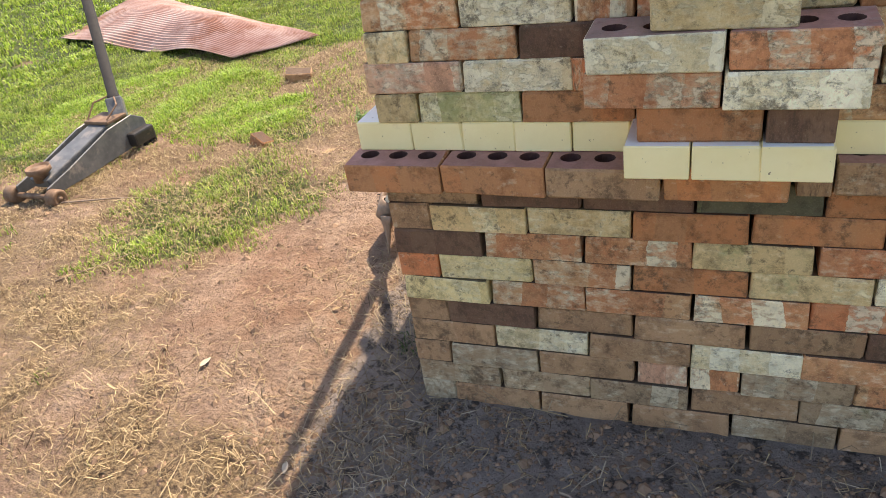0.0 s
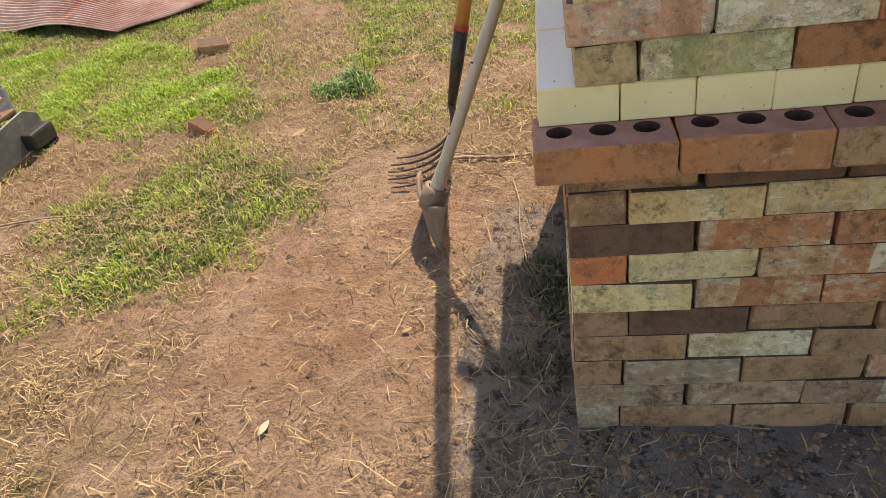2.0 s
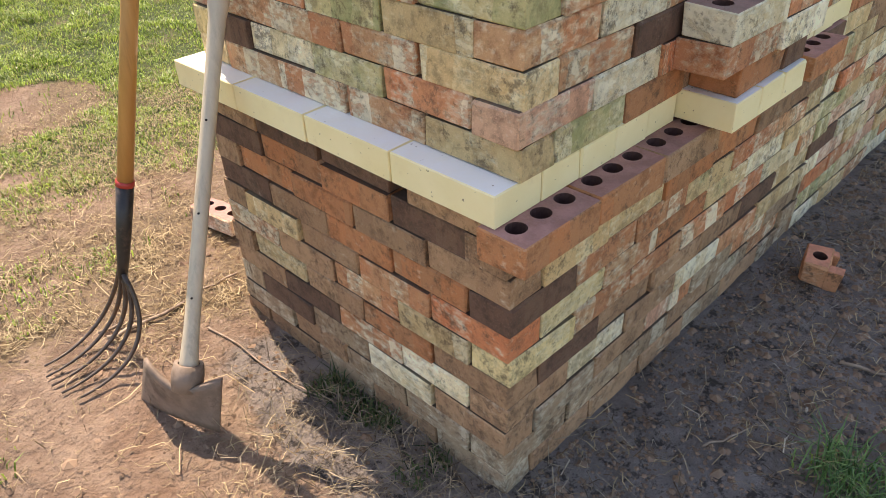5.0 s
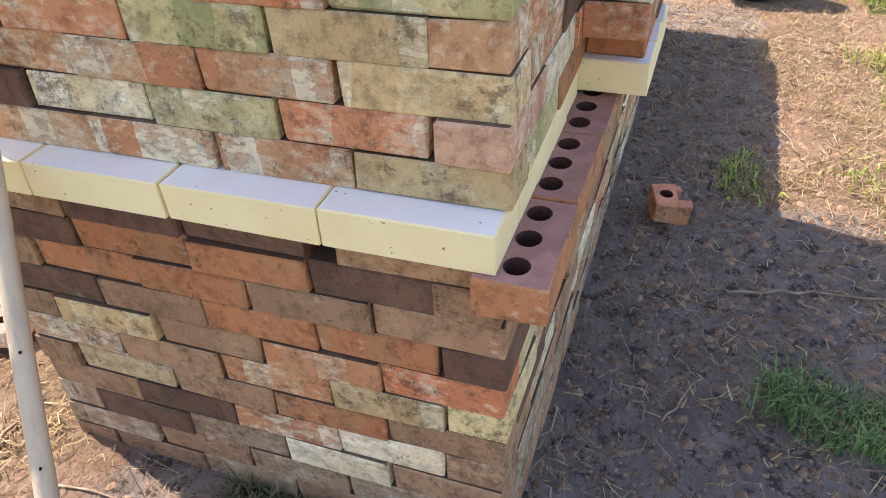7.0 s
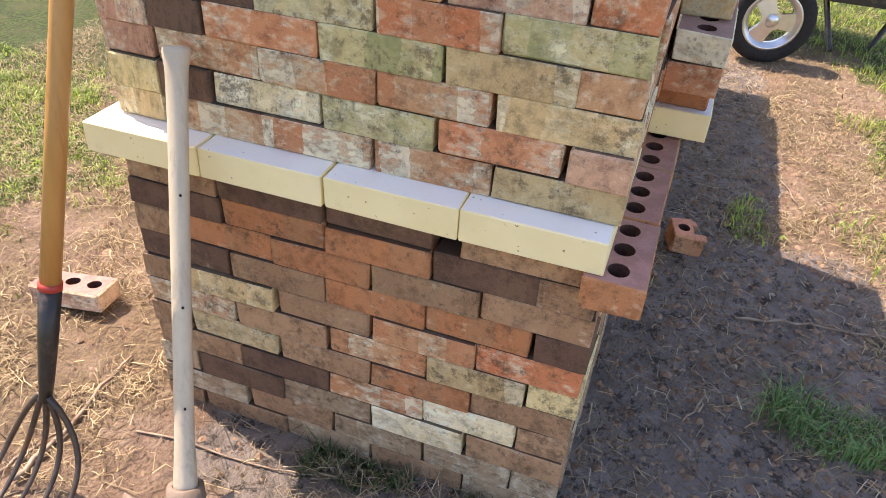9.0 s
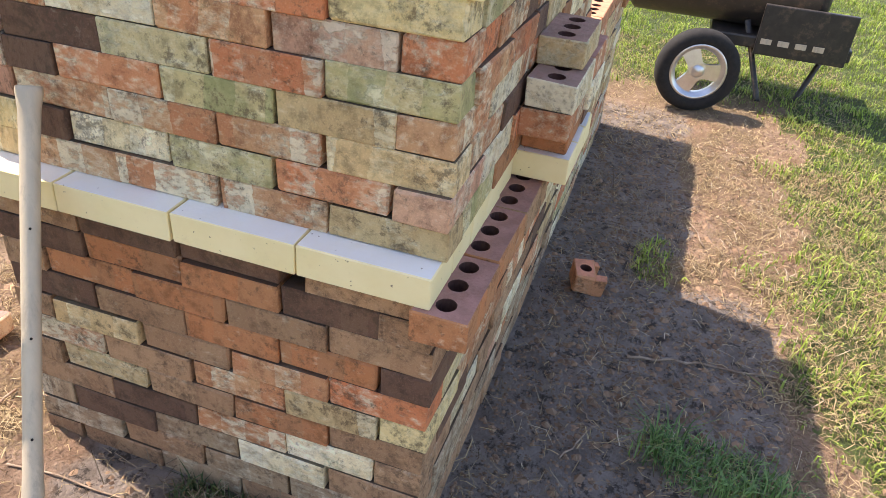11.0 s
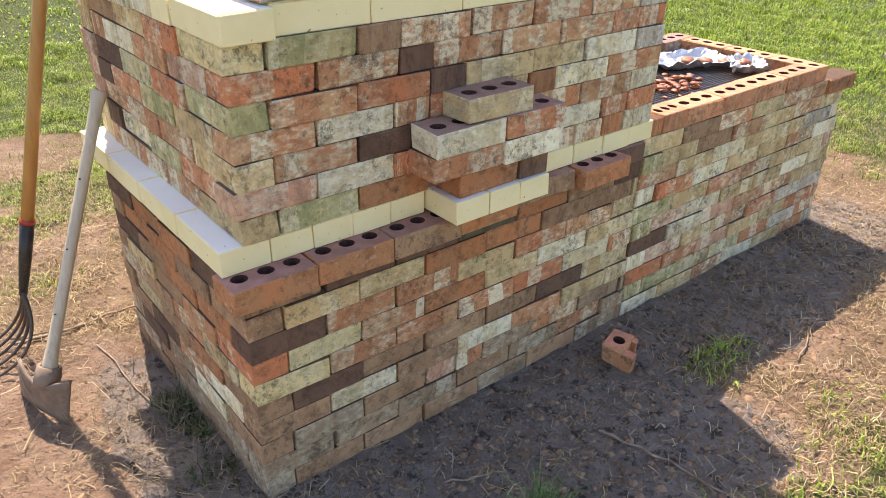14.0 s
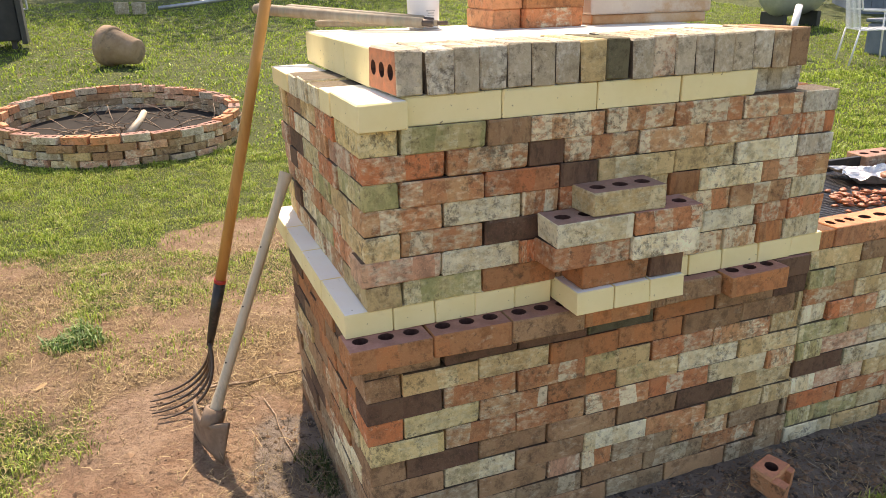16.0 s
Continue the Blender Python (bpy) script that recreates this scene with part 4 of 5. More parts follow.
# ---- tools leaning on the oven ----
def make_hoe():
    hoe = thing("hoe", "heavy grubbing hoe with a pale ash handle leaning on the oven", "hoe")
    eye, top = Vector((-0.306, 0.584, 0.181)), Vector((-0.012, 0.701, 0.845))
    d = (top - eye).normalized()
    bm = bmesh.new()
    prof = [(-0.035, 0.021), (0.0, 0.0225), (0.03, 0.0205), (0.09, 0.0175), (0.2, 0.0165), (0.45, 0.0165), (0.62, 0.0165), (0.70, 0.0185), (0.727, 0.0225), (0.736, 0.0215)]
    tube(bm, [eye + d * a for a, _ in prof], [r for _, r in prof], 16, 0.86)
    part("handle", bm, M["ash_wood"], hoe, "pale weathered ash handle", True)
    for a in (0.16, 0.33, 0.51):
        bm = bmesh.new()
        p = eye + d * a
        side = Vector((-0.75, -0.66, 0)) - d * Vector((-0.75, -0.66, 0)).dot(d)
        side.normalize()
        tube(bm, [p + side * 0.012, p + side * 0.0178], 0.0022, 8)
        part("nail_hole", bm, M["core"], hoe)
    # blade: a thick plate, bowed, wider at its edge
    bm = bmesh.new()
    tl, tr = Vector((-0.352, 0.668, 0.186)), Vector((-0.272, 0.512, 0.172))
    bl, br = Vector((-0.368, 0.735, 0.055)), Vector((-0.302, 0.517, 0.066))
    out = (tr - tl).cross(bl - tl).normalized()
    n, m = 12, 8
    front, backs = [], []
    for j in range(m + 1):
        v = j / m
        for i in range(n + 1):
            u = i / n
            p = tl.lerp(tr, u).lerp(bl.lerp(br, u), v)
            p = p + Vector((0, 0, 1)) * (0.012 * math.cos(u * math.pi * 2) * (1 - v) - 0.012 * (2 * u - 1) ** 2 * v)
            p = p - out * 0.028 * (1 - (2 * u - 1) ** 2) * (0.4 + 0.6 * (1 - v))
            th = 0.0055 * (1.0 - 0.75 * v)
            front.append(bm.verts.new(p + out * th))
            backs.append(bm.verts.new(p - out * th))
    w = n + 1
    for j in range(m):
        for i in range(n):
            q = (j * w + i, j * w + i + 1, (j + 1) * w + i + 1, (j + 1) * w + i)
            bm.faces.new([front[k] for k in q])
            bm.faces.new([backs[k] for k in q[::-1]])
    ring = [i for i in range(w)] + [j * w + n for j in range(1, m + 1)] + [m * w + i for i in range(n - 1, -1, -1)] + [j * w for j in range(m - 1, 0, -1)]
    for a, b in zip(ring, ring[1:] + ring[:1]):
        bm.faces.new((front[a], backs[a], backs[b], front[b]))
    bmesh.ops.recalc_face_normals(bm, faces=bm.faces)
    part("blade", bm, M["hoe_steel"], hoe, "earth-caked forged steel blade", True)
    bm = bmesh.new()
    lathe(bm, [(0.0215, -0.03), (0.031, -0.03), (0.033, 0.0), (0.030, 0.026), (0.0215, 0.026)], 18, Matrix.Translation(eye - d * 0.006) @ d.to_track_quat("Z", "Y").to_matrix().to_4x4())
    part("eye_collar", bm, M["hoe_steel"], hoe, "", True)


def make_fork():
    fork = thing("garden_fork", "garden fork with varnished orange handle and black curved tines", "garden fork")
    low, high = Vector((-0.28, 0.873, 0.268)), Vector((-0.225, 0.849, 0.486))
    d = (high - low).normalized()
    bm = bmesh.new()
    tube(bm, [high - d * 0.02, high + d * 0.3, high + d * 0.7, high + d * 1.14, high + d * 1.15], [0.0168, 0.0165, 0.0158, 0.0155, 0.012], 16)
    part("handle", bm, M["orange_wood"], fork, "varnished orange wooden handle", True)
    bm = bmesh.new()
    tube(bm, [low, low + d * 0.05, low + d * 0.12, high], [0.0105, 0.0135, 0.0165, 0.0185], 16)
    part("ferrule", bm, M["black_paint"], fork, "black tapered steel ferrule", True)
    bm = bmesh.new()
    tube(bm, [high - d * 0.002, high + d * 0.01], 0.0192, 16)
    part("ferrule_ring", bm, M["red_paint"], fork, "red painted ring", True)
    tips = [(-0.475, 0.97), (-0.487, 0.932), (-0.49, 0.895), (-0.484, 0.857), (-0.468, 0.815)]
    for k, (tx, ty) in enumerate(tips):
        s = (2 - k) * 0.012
        tip = Vector((tx, ty, fall(tx, ty) + 0.012))
        a = low + Vector((0.0, s * 0.4, 0.012))
        pts = []
        c1, c2 = low + Vector((0.012, (ty - low.y) * 1.35, -0.12)), low + Vector((-0.06, (ty - low.y) * 1.1, -0.2))
        for i in range(15):
            t = i / 14
            pts.append(a * (1 - t) ** 3 + c1 * 3 * t * (1 - t) ** 2 + c2 * 3 * t * t * (1 - t) + tip * t ** 3)
        bm = bmesh.new()
        tube(bm, pts, [0.0056 - 0.0032 * (i / 14) ** 2 for i in range(15)], 8)
        part("tine", bm, M["tine_steel"], fork, "", True)


make_hoe()
make_fork()


# ---- loose bricks and twigs ----
def loose_brick(label, m, code, holes, length=BL, seed=3, height=BH):
    ob = new("loose_brick", mesh_of(brick_bm(length, BW, height, 0.005, 0.003, seed, holes), "loose_brick", brick_material(code, holes > 0)))
    ob.data.materials.append(M["hole"])
    ob.matrix_world = m
    return tagged(ob, label, "brick", "loose bricks on the ground")


loose_brick("cored red brick lying in the grass behind the oven", pose(0.165, 1.25, 0.072, 4, 3, 96), "P", 3)
half = bmesh.new()
half_me = mesh_of(brick_bm(0.066, BW, 0.07, 0.004, 0.003, 5, 1), "loose_brick", None)
half.from_mesh(half_me)
bpy.data.meshes.remove(half_me)
box(half, (0.030, -0.0445, -0.034), (0.068, -0.019, 0.034), 0.003, Matrix.Shear("XZ", 4, (0.1, 0.12)))
box(half, (0.030, 0.021, -0.034), (0.052, 0.0445, 0.0335), 0.003, Matrix.Shear("XZ", 4, (-0.15, -0.1)))
half = mesh_of(half, "loose_brick", brick_material("N", True))
half.materials.append(M["hole"])
half = new("loose_brick", half)
half.matrix_world = pose(1.085, -0.145, 0.058, 8, 6, -72)
tagged(half, "broken half of a cored red brick by the wall", "brick", "loose bricks on the ground")
loose_brick("broken piece of brown brick on bare ground", pose(-1.44, 2.06, 0.085, 4, 6, 25), "B", 0, 0.13, 6)
loose_brick("small broken corner of brick in the dirt", pose(-1.2, 1.28, 0.068, 20, 10, 70), "O", 0, 0.06, 8)


def twig(pts, r, label="thin dry stick lying on the ground"):
    bm = bmesh.new()
    rng = random.Random(len(pts) * 7 + int(pts[0][0] * 100))
    line = []
    for a, b in zip(pts, pts[1:]):
        for k in range(6):
            t = k / 6
            x, y = a[0] + (b[0] - a[0]) * t + rng.uniform(-0.006, 0.006), a[1] + (b[1] - a[1]) * t + rng.uniform(-0.006, 0.006)
            line.append((x, y, ground_z(x, y) + r + 0.002 + rng.uniform(0, 0.004)))
    line.append((*pts[-1], ground_z(*pts[-1]) + r))
    tube(bm, line, [r * (1.0 - 0.55 * i / len(line)) for i in range(len(line))], 6)
    tagged(part("twig", bm, M["twig"], None, "", True), label, "stick", "sticks on the ground")


twig([(0.80, -0.32), (0.86, -0.55), (0.88, -0.83)], 0.004)
twig([(-0.33, 0.96), (-0.16, 0.97), (0.05, 1.0)], 0.006, "bent dry stick behind the tools")
twig([(-0.13, 0.84), (-0.1, 0.54), (-0.06, 0.37)], 0.0025)
twig([(-1.78, 0.72), (-1.5, 0.78), (-1.3, 0.76)], 0.004)
twig([(-1.35, 0.25), (-1.1, 0.55)], 0.0025)
twig([(1.5, -0.5), (1.75, -0.42), (1.85, -0.5)], 0.003)
twig([(0.35, -0.22), (0.5, -0.28), (0.56, -0.22)], 0.0025)
twig([(-0.34, 1.0), (-0.2, 0.98)], 0.004)


def dead_leaf(x, y, size, turn, seed, pale):
    bm = bmesh.new()
    n = 6
    rows = []
    for i in range(n + 1):
        u = i / n
        w = 0.2 * math.sin(math.pi * min(1.0, u * 0.92 + 0.04)) * size
        lift = 0.25 * size * (u - 0.5) ** 2 + 0.02 * size * noise.noise((u * 5, seed, 0))
        rows.append([bm.verts.new(((u - 0.5) * size, s * w, lift + abs(s) * 0.5 * w)) for s in (-1, -0.3, 0.3, 1)])
    for a, b in zip(rows, rows[1:]):
        for k in range(3):
            bm.faces.new((a[k], a[k + 1], b[k + 1], b[k]))
    ob = part("dead_leaf", bm, M["leaf_pale" if pale else "leaf_dry"], None, "", True)
    ob.matrix_world = pose(x, y, ground_z(x, y) + 0.006, 8, -6, turn)
    ob.modifiers.new("thick", "SOLIDIFY").thickness = 0.0008
    tagged(ob, "bleached curled dead leaf on the ground" if pale else "brown curled dead leaf on the ground", "leaf", "dead leaves")


for x, y, size, turn, pale in ((-0.597, -0.017, 0.045, 70, 1), (-0.656, 2.25, 0.06, 20, 1), (-0.832, 1.18, 0.06, 40, 0), (-0.216, -0.28, 0.04, 110, 1), 
                               (-0.52, 1.75, 0.05, 10, 0), (-1.05, 0.2, 0.04, 60, 0), (-0.35, 0.25, 0.03, 30, 0), (-1.5, 1.75, 0.05, 80, 0), (0.6, -0.33, 0.02, 15, 1), (0.95, -0.42, 0.02, 75, 1),
                               (-0.9, 1.9, 0.05, 130, 0), (-1.3, 0.9, 0.05, 150, 0), (0.4, -0.4, 0.02, 100, 0)):
    dead_leaf(x, y, size * 0.85, turn, x * 10, pale)


# ---- the trolley jack on the lawn ----
def make_jack():
    jack = thing("trolley_jack", "grey steel trolley jack standing on the lawn", "jack", pose(-1.91, 0.735, 0.045, 0, 0, -4.5))
    # local x to its right, y to its rear, z up
    for s in (-1, 1):
        bm = bmesh.new()
        shape = [(0.0, 0.035), (0.0, 0.075), (0.12, 0.10), (0.36, 0.165), (0.50, 0.175), (0.56, 0.14), (0.57, 0.07), (0.50, 0.045), (0.2, 0.035)]
        a = [bm.verts.new((s * 0.092, y, z)) for y, z in shape]
        b = [bm.verts.new((s * 0.084, y, z)) for y, z in shape]
        bm.faces.new(a)
        bm.faces.new(b[::-1])
        for i in range(len(shape)):
            j = (i + 1) % len(shape)
            bm.faces.new((a[i], b[i], b[j], a[j]))
        bmesh.ops.recalc_face_normals(bm, faces=bm.faces)
        bmesh.ops.bevel(bm, geom=list(bm.edges), offset=0.0025, segments=1, affect="EDGES")
        part("side_plate", bm, M["jack_grey"], jack, "grey painted side plate with chips")
    bm = bmesh.new()
    slope = pose(0, 0.24, 0.115, 13, 0, 0)
    box(bm, (-0.052, -0.2, -0.022), (0.052, 0.17, 0.018), 0.006, slope)
    part("lifting_arm", bm, M["jack_grey"], jack)
    bm = bmesh.new()
    lathe(bm, [(0.0, 0.018), (0.02, 0.018), (0.03, 0.012), (0.042, 0.012), (0.045, 0.02), (0.048, 0.02), (0.048, 0.0), (0.03, -0.012), (0.03, -0.04), (0.0, -0.04)], 20, pose(0, 0.06, 0.115))
    part("saddle", bm, M["jack_rust"], jack, "rusty round saddle", True)
    bm = bmesh.new()
    box(bm, (-0.07, 0.39, 0.17), (0.07, 0.50, 0.184), 0.004)
    part("top_plate", bm, M["jack_rust"], jack, "rusty top plate")
    for s, y, r, w in ((-1, 0.0, 0.036, 0.05), (1, 0.0, 0.036, 0.05), (-1, 0.53, 0.036, 0.024), (1, 0.53, 0.036, 0.024)):
        x = s * (0.118 if y == 0 else 0.115)
        bm = bmesh.new()
        lathe(bm, [(0.008, -w / 2), (r * 0.8, -w / 2), (r, -w / 2 + 0.004), (r, w / 2 - 0.004), (r * 0.8, w / 2), (r * 0.55, w / 2), (r * 0.5, w / 2 - 0.005), (0.008, w / 2 - 0.005), (0.008, w / 2 + 0.004), (0.0, w / 2 + 0.004)], 20,
              Matrix.Translation((x, y, r)) @ pose(0, 0, 0, 0, 90 * s, 0))
        part("wheel", bm, M["jack_rust"] if y == 0 else M["rubber"], jack, "rusty steel wheel" if y == 0 else "dark swivel wheel", True)
    bm = bmesh.new()
    tube(bm, [(-0.12, 0.0, 0.036), (0.12, 0.0, 0.036)], 0.011, 10)
    part("axle", bm, M["jack_rust"], jack)
    bm = bmesh.new()
    box(bm, (0.085, 0.44, 0.05), (0.135, 0.56, 0.11), 0.01)
    box(bm, (-0.135, 0.44, 0.05), (-0.085, 0.56, 0.11), 0.01)
    part("caster_bracket", bm, M["black_paint"], jack)
    foot, tip = Vector((0.02, 0.5, 0.17)), Vector((-0.23, 0.78, 0.68))
    d = (tip - foot).normalized()
    bm = bmesh.new()
    box(bm, (-0.035, -0.03, -0.02), (0.035, 0.03, 0.075), 0.008, Matrix.Translation(foot) @ d.to_track_quat("Z", "Y").to_matrix().to_4x4())
    part("handle_socket", bm, M["jack_grey"], jack)
    bm = bmesh.new()
    tube(bm, [foot + d * 0.04, foot + d * 0.09, foot + d * 0.092, foot + d * 1.15], [0.026, 0.026, 0.0225, 0.0225], 14)
    part("handle", bm, M["rubber"], jack, "long dark tubular handle", True)
    bm = bmesh.new()
    tube(bm, [(-0.05, 0.40, 0.19), (-0.055, 0.46, 0.24), foot + d * 0.1], 0.004, 6)
    tube(bm, [(0.06, 0.40, 0.19), (0.065, 0.47, 0.23), foot + d * 0.1], 0.004, 6)
    part("spring", bm, M["jack_rust"], jack)


make_jack()


def make_sheet():
    """A warped sheet of corrugated iron lying on the grass."""
    bm = bmesh.new()
    A, B, C, D = Vector((-3.82, 2.91)), Vector((-2.02, 2.34)), Vector((-1.66, 2.72)), Vector((-3.85, 3.85))
    n, m, ribs = 60, 264, 33
    vs = []
    for j in range(m + 1):
        v = j / m
        for i in range(n + 1):
            u = i / n
            p = A.lerp(B, u).lerp(D.lerp(C, u), v)
            z = fall(p.x, p.y) + 0.03 + 0.10 * math.sin(math.pi * u) * math.sin(math.pi * v) + 0.06 * smooth(0.55, 0.85, u) * (1 - v) * math.sin(math.pi * u)
            z += 0.0042 * math.sin(2 * math.pi * ribs * v) + 0.02 * noise.noise((u * 4, v * 3, 1.5))
            vs.append(bm.verts.new((p.x, p.y, z)))
    w = n + 1
    for j in range(m):
        for i in range(n):
            bm.faces.new((vs[j * w + i], vs[j * w + i + 1], vs[(j + 1) * w + i + 1], vs[(j + 1) * w + i]))
    ob = tagged(part("corrugated_sheet", bm, M["tin"], None, "", True), "rusty pinkish corrugated iron sheet lying warped on the grass", "metal sheet")
    mod = ob.modifiers.new("thick", "SOLIDIFY")
    mod.thickness = 0.002


make_sheet()


# ---- the ring of bricks on the lawn ----
def make_pit():
    pit = thing("fire_pit", "round fire pit of dry-laid weathered bricks on the lawn", "fire pit")
    cx, cy, R = -0.55, 5.02, 0.91
    rng = random.Random(77)
    for i in range(4):
        n = 28
        for k in range(n):
            a = 2 * math.pi * (k + 0.5 * (i % 2)) / n
            q = R - 0.048 + rng.gauss(0, 0.006)
            x, y = cx + q * math.cos(a), cy + q * math.sin(a)
            z = fall(x, y) + 0.0275 + i * 0.055 - 0.01
            ob = part("brick", brick_mesh(rng.choice("ESEPBETP" if i < 3 else "PNNSPB"), 3 if i == 3 else 0, rng.randrange(4)), None, pit)
            ob.matrix_world = Matrix.Translation((x, y, z)) @ pose(0, 0, 0, 0, 0, math.degrees(a) + 90 + rng.gauss(0, 1.2)) @ Matrix.Diagonal((rng.uniform(0.92, 0.99), 1, 0.97, 1))
    bm = bmesh.new()
    lathe(bm, [(R - 0.085, 0.012), (R * 0.5, 0.006), (0.0, 0.004)], 32, Matrix.Translation((cx, cy, fall(cx, cy))) @ pose(0, 0, 0, 4.57, 0, 0))
    part("ash_floor", bm, M["core"], pit, "dark ash and charcoal floor")
    rng = random.Random(5)
    bm = bmesh.new()
    for k in range(60):
        a, r = rng.uniform(0, 6.28), rng.uniform(0, 0.7) ** 0.8
        x, y = cx + r * math.cos(a), cy + r * math.sin(a)
        z = fall(x, y) + 0.03
        b, L = rng.uniform(0, 6.28), rng.uniform(0.12, 0.45)
        e = Vector((x + L * math.cos(b), y + L * math.sin(b), z + rng.uniform(-0.01, 0.16)))
        if math.hypot(e.x - cx, e.y - cy) > 0.8:
            continue
        mid = (Vector((x, y, z)) + e) / 2 + Vector((rng.uniform(-0.03, 0.03), rng.uniform(-0.03, 0.03), 0.02))
        tube(bm, [(x, y, z), mid, e], [0.006, 0.004, 0.002], 5)
    tagged(part("dead_branches", bm, M["twig"], None, "", True), "tangle of thin dry branches inside the fire pit", "branches", kind="stuff")
    bm = bmesh.new()
    tube(bm, [(-0.5, 4.65, 0.32), (-0.42, 4.95, 0.36), (-0.38, 5.1, 0.40)], [0.03, 0.028, 0.025], 10)
    tagged(part("firewood_log", bm, M["ash_wood"], None, "", True), "bare pale log lying in the fire pit", "log")


make_pit()


def make_pot():
    pot = thing("flower_pot", "big weathered terracotta pot tipped over on the lawn", "flower pot",
                Matrix.Translation((-0.52, 8.0, fall(-0.5, 8.0) + 0.2)) @ pose(0, 0, 0, 0, 0, -38) @ pose(0, 0, 0, 0, -80, 0))
    bm = bmesh.new()
    lathe(bm, [(0.0, -0.22), (0.125, -0.22), (0.135, -0.21), (0.195, 0.10), (0.20, 0.10)], 32)
    part("body", bm, M["pot"], pot, "", True)
    bm = bmesh.new()
    lathe(bm, [(0.20, 0.095), (0.222, 0.10), (0.225, 0.20), (0.215, 0.21), (0.195, 0.20), (0.185, 0.05), (0.12, -0.18), (0.0, -0.18)], 32)
    part("rim", bm, M["pot"], pot, "", True)
    bm = bmesh.new()
    rng = random.Random(3)
    for k in range(9):
        e = Vector((rng.uniform(-0.5, 0.1), rng.uniform(-0.3, 0.3), rng.uniform(0.25, 0.55)))
        tube(bm, [(rng.uniform(-0.1, 0.1), rng.uniform(-0.1, 0.1), 0.05), e * 0.5 + Vector((0, 0, 0.08)), e], [0.006, 0.005, 0.002], 5)
    part("dead_stems", bm, M["twig"], pot, "bare dry stems poking out")


make_pot()


def make_cabinet():
    """A dark smoker cabinet on legs at the lawn's far end."""
    cab = thing("smoker_cabinet", "black metal cabinet on short legs standing on the lawn", "cabinet", pose(-2.3, 9.55, fall(-2.3, 9.5), 0, 0, 4))
    bm = bmesh.new()
    box(bm, (-0.75, -0.05, 0.12), (0.62, 0.55, 1.5), 0.02)
    part("body", bm, M["dark_box"], cab)
    bm = bmesh.new()
    box(bm, (0.64, -0.4, 0.1), (0.70, 0.2, 1.5), 0.01)
    d = part("door", bm, M["dark_box"], cab, "black door standing ajar")
    bm = bmesh.new()
    tube(bm, [(0.72, -0.3, 0.5), (0.76, -0.3, 0.5), (0.76, -0.3, 0.75), (0.72, -0.3, 0.75)], 0.012, 8)
    part("handle", bm, M["galv"], d)
    for x in (-0.68, 0.5):
        for y in (0.0, 0.5):
            bm = bmesh.new()
            box(bm, (x, y, -0.02), (x + 0.06, y + 0.05, 0.13), 0.004)
            part("leg", bm, M["dark_box"], cab)


make_cabinet()
for x, y, r in ((-0.5, 13.0, 8), (-0.22, 13.05, -6)):
    ob = new("stacked_brick", mesh_of(brick_bm(0.22, 0.12, 0.2, 0.008, 0.003, 4), "stacked_brick", brick_material("S")))
    ob.matrix_world = pose(x, y, fall(x, y) + 0.1, 0, 0, r)
    tagged(ob, "grey masonry block at the far edge of the lawn", "block", "blocks on the lawn")
bm = bmesh.new()
tube(bm, [(0.1, 13.3, fall(0, 13.3) + 0.08), (1.6, 13.6, fall(1.6, 13.6) + 0.2)], 0.035, 10)
tagged(part("pipe", bm, M["galv"], None, "", True), "grey metal pipe lying on the grass", "pipe")


# ---- on top of the oven ----
TOP = ZC + 0.153


def make_pole(a, b, r, label):
    a, b = Vector(a), Vector(b)
    d = (b - a).normalized()
    ob = thing("wooden_pole", label, "pole", None, "poles on the oven")
    bm = bmesh.new()
    L = (b - a).length
    tube(bm, [a, a + d * 0.012, a + d * L * 0.5, a + d * L * 0.52, b], [r * 0.8, r, r * 0.95, r * 0.9, r * 0.85], 14)
    part("shaft", bm, M["old_wood"], ob, "", True)
    bm = bmesh.new()
    tube(bm, [b - d * 0.03, b + d * 0.03], r * 0.6, 10)
    part("metal_tip", bm, M["tine_steel"], ob, "", True)


make_pole((-0.012, 1.0, 1.288), (0.39, 0.62, 1.247), 0.0165, "greyed wooden pole lying across the oven top")
make_pole((0.09, 1.02, 1.285), (0.43, 0.72, 1.25), 0.014, "pale wooden pole lying across the oven top")
make_pole((0.15, 0.9, 1.243), (0.45, 0.66, 1.243), 0.010, "thin wooden pole lying across the oven top")


def make_tub():
    tub = thing("plastic_tub", "white plastic tub standing on the oven top", "tub", pose(0.455, 0.79, TOP - 0.01))
    bm = bmesh.new()
    lathe(bm, [(0.0, 0.0), (0.044, 0.0), (0.047, 0.004), (0.050, 0.13), (0.048, 0.135), (0.0, 0.135)], 28)
    part("body", bm, M["plastic"], tub, "", True)
    for k, (z, w) in enumerate(((0.05, 0.028), (0.043, 0.02), (0.036, 0.024))):
        bm = bmesh.new()
        for i in range(6):
            a = -1.45 + (i / 5 - 0.5) * w / 0.048
            bm.verts.new((0.0492 * math.cos(a), 0.0492 * math.sin(a), z))
            bm.verts.new((0.0494 * math.cos(a), 0.0494 * math.sin(a), z + 0.0035))
        bm.verts.ensure_lookup_table()
        for i in range(5):
            bm.faces.new([bm.verts[q] for q in (2 * i, 2 * i + 2, 2 * i + 3, 2 * i + 1)])
        part("print_line", bm, M["galv"], tub, "grey line of small print")


make_tub()
stack = thing("brick_stack", "small stack of spare orange bricks on the oven top", "brick stack")
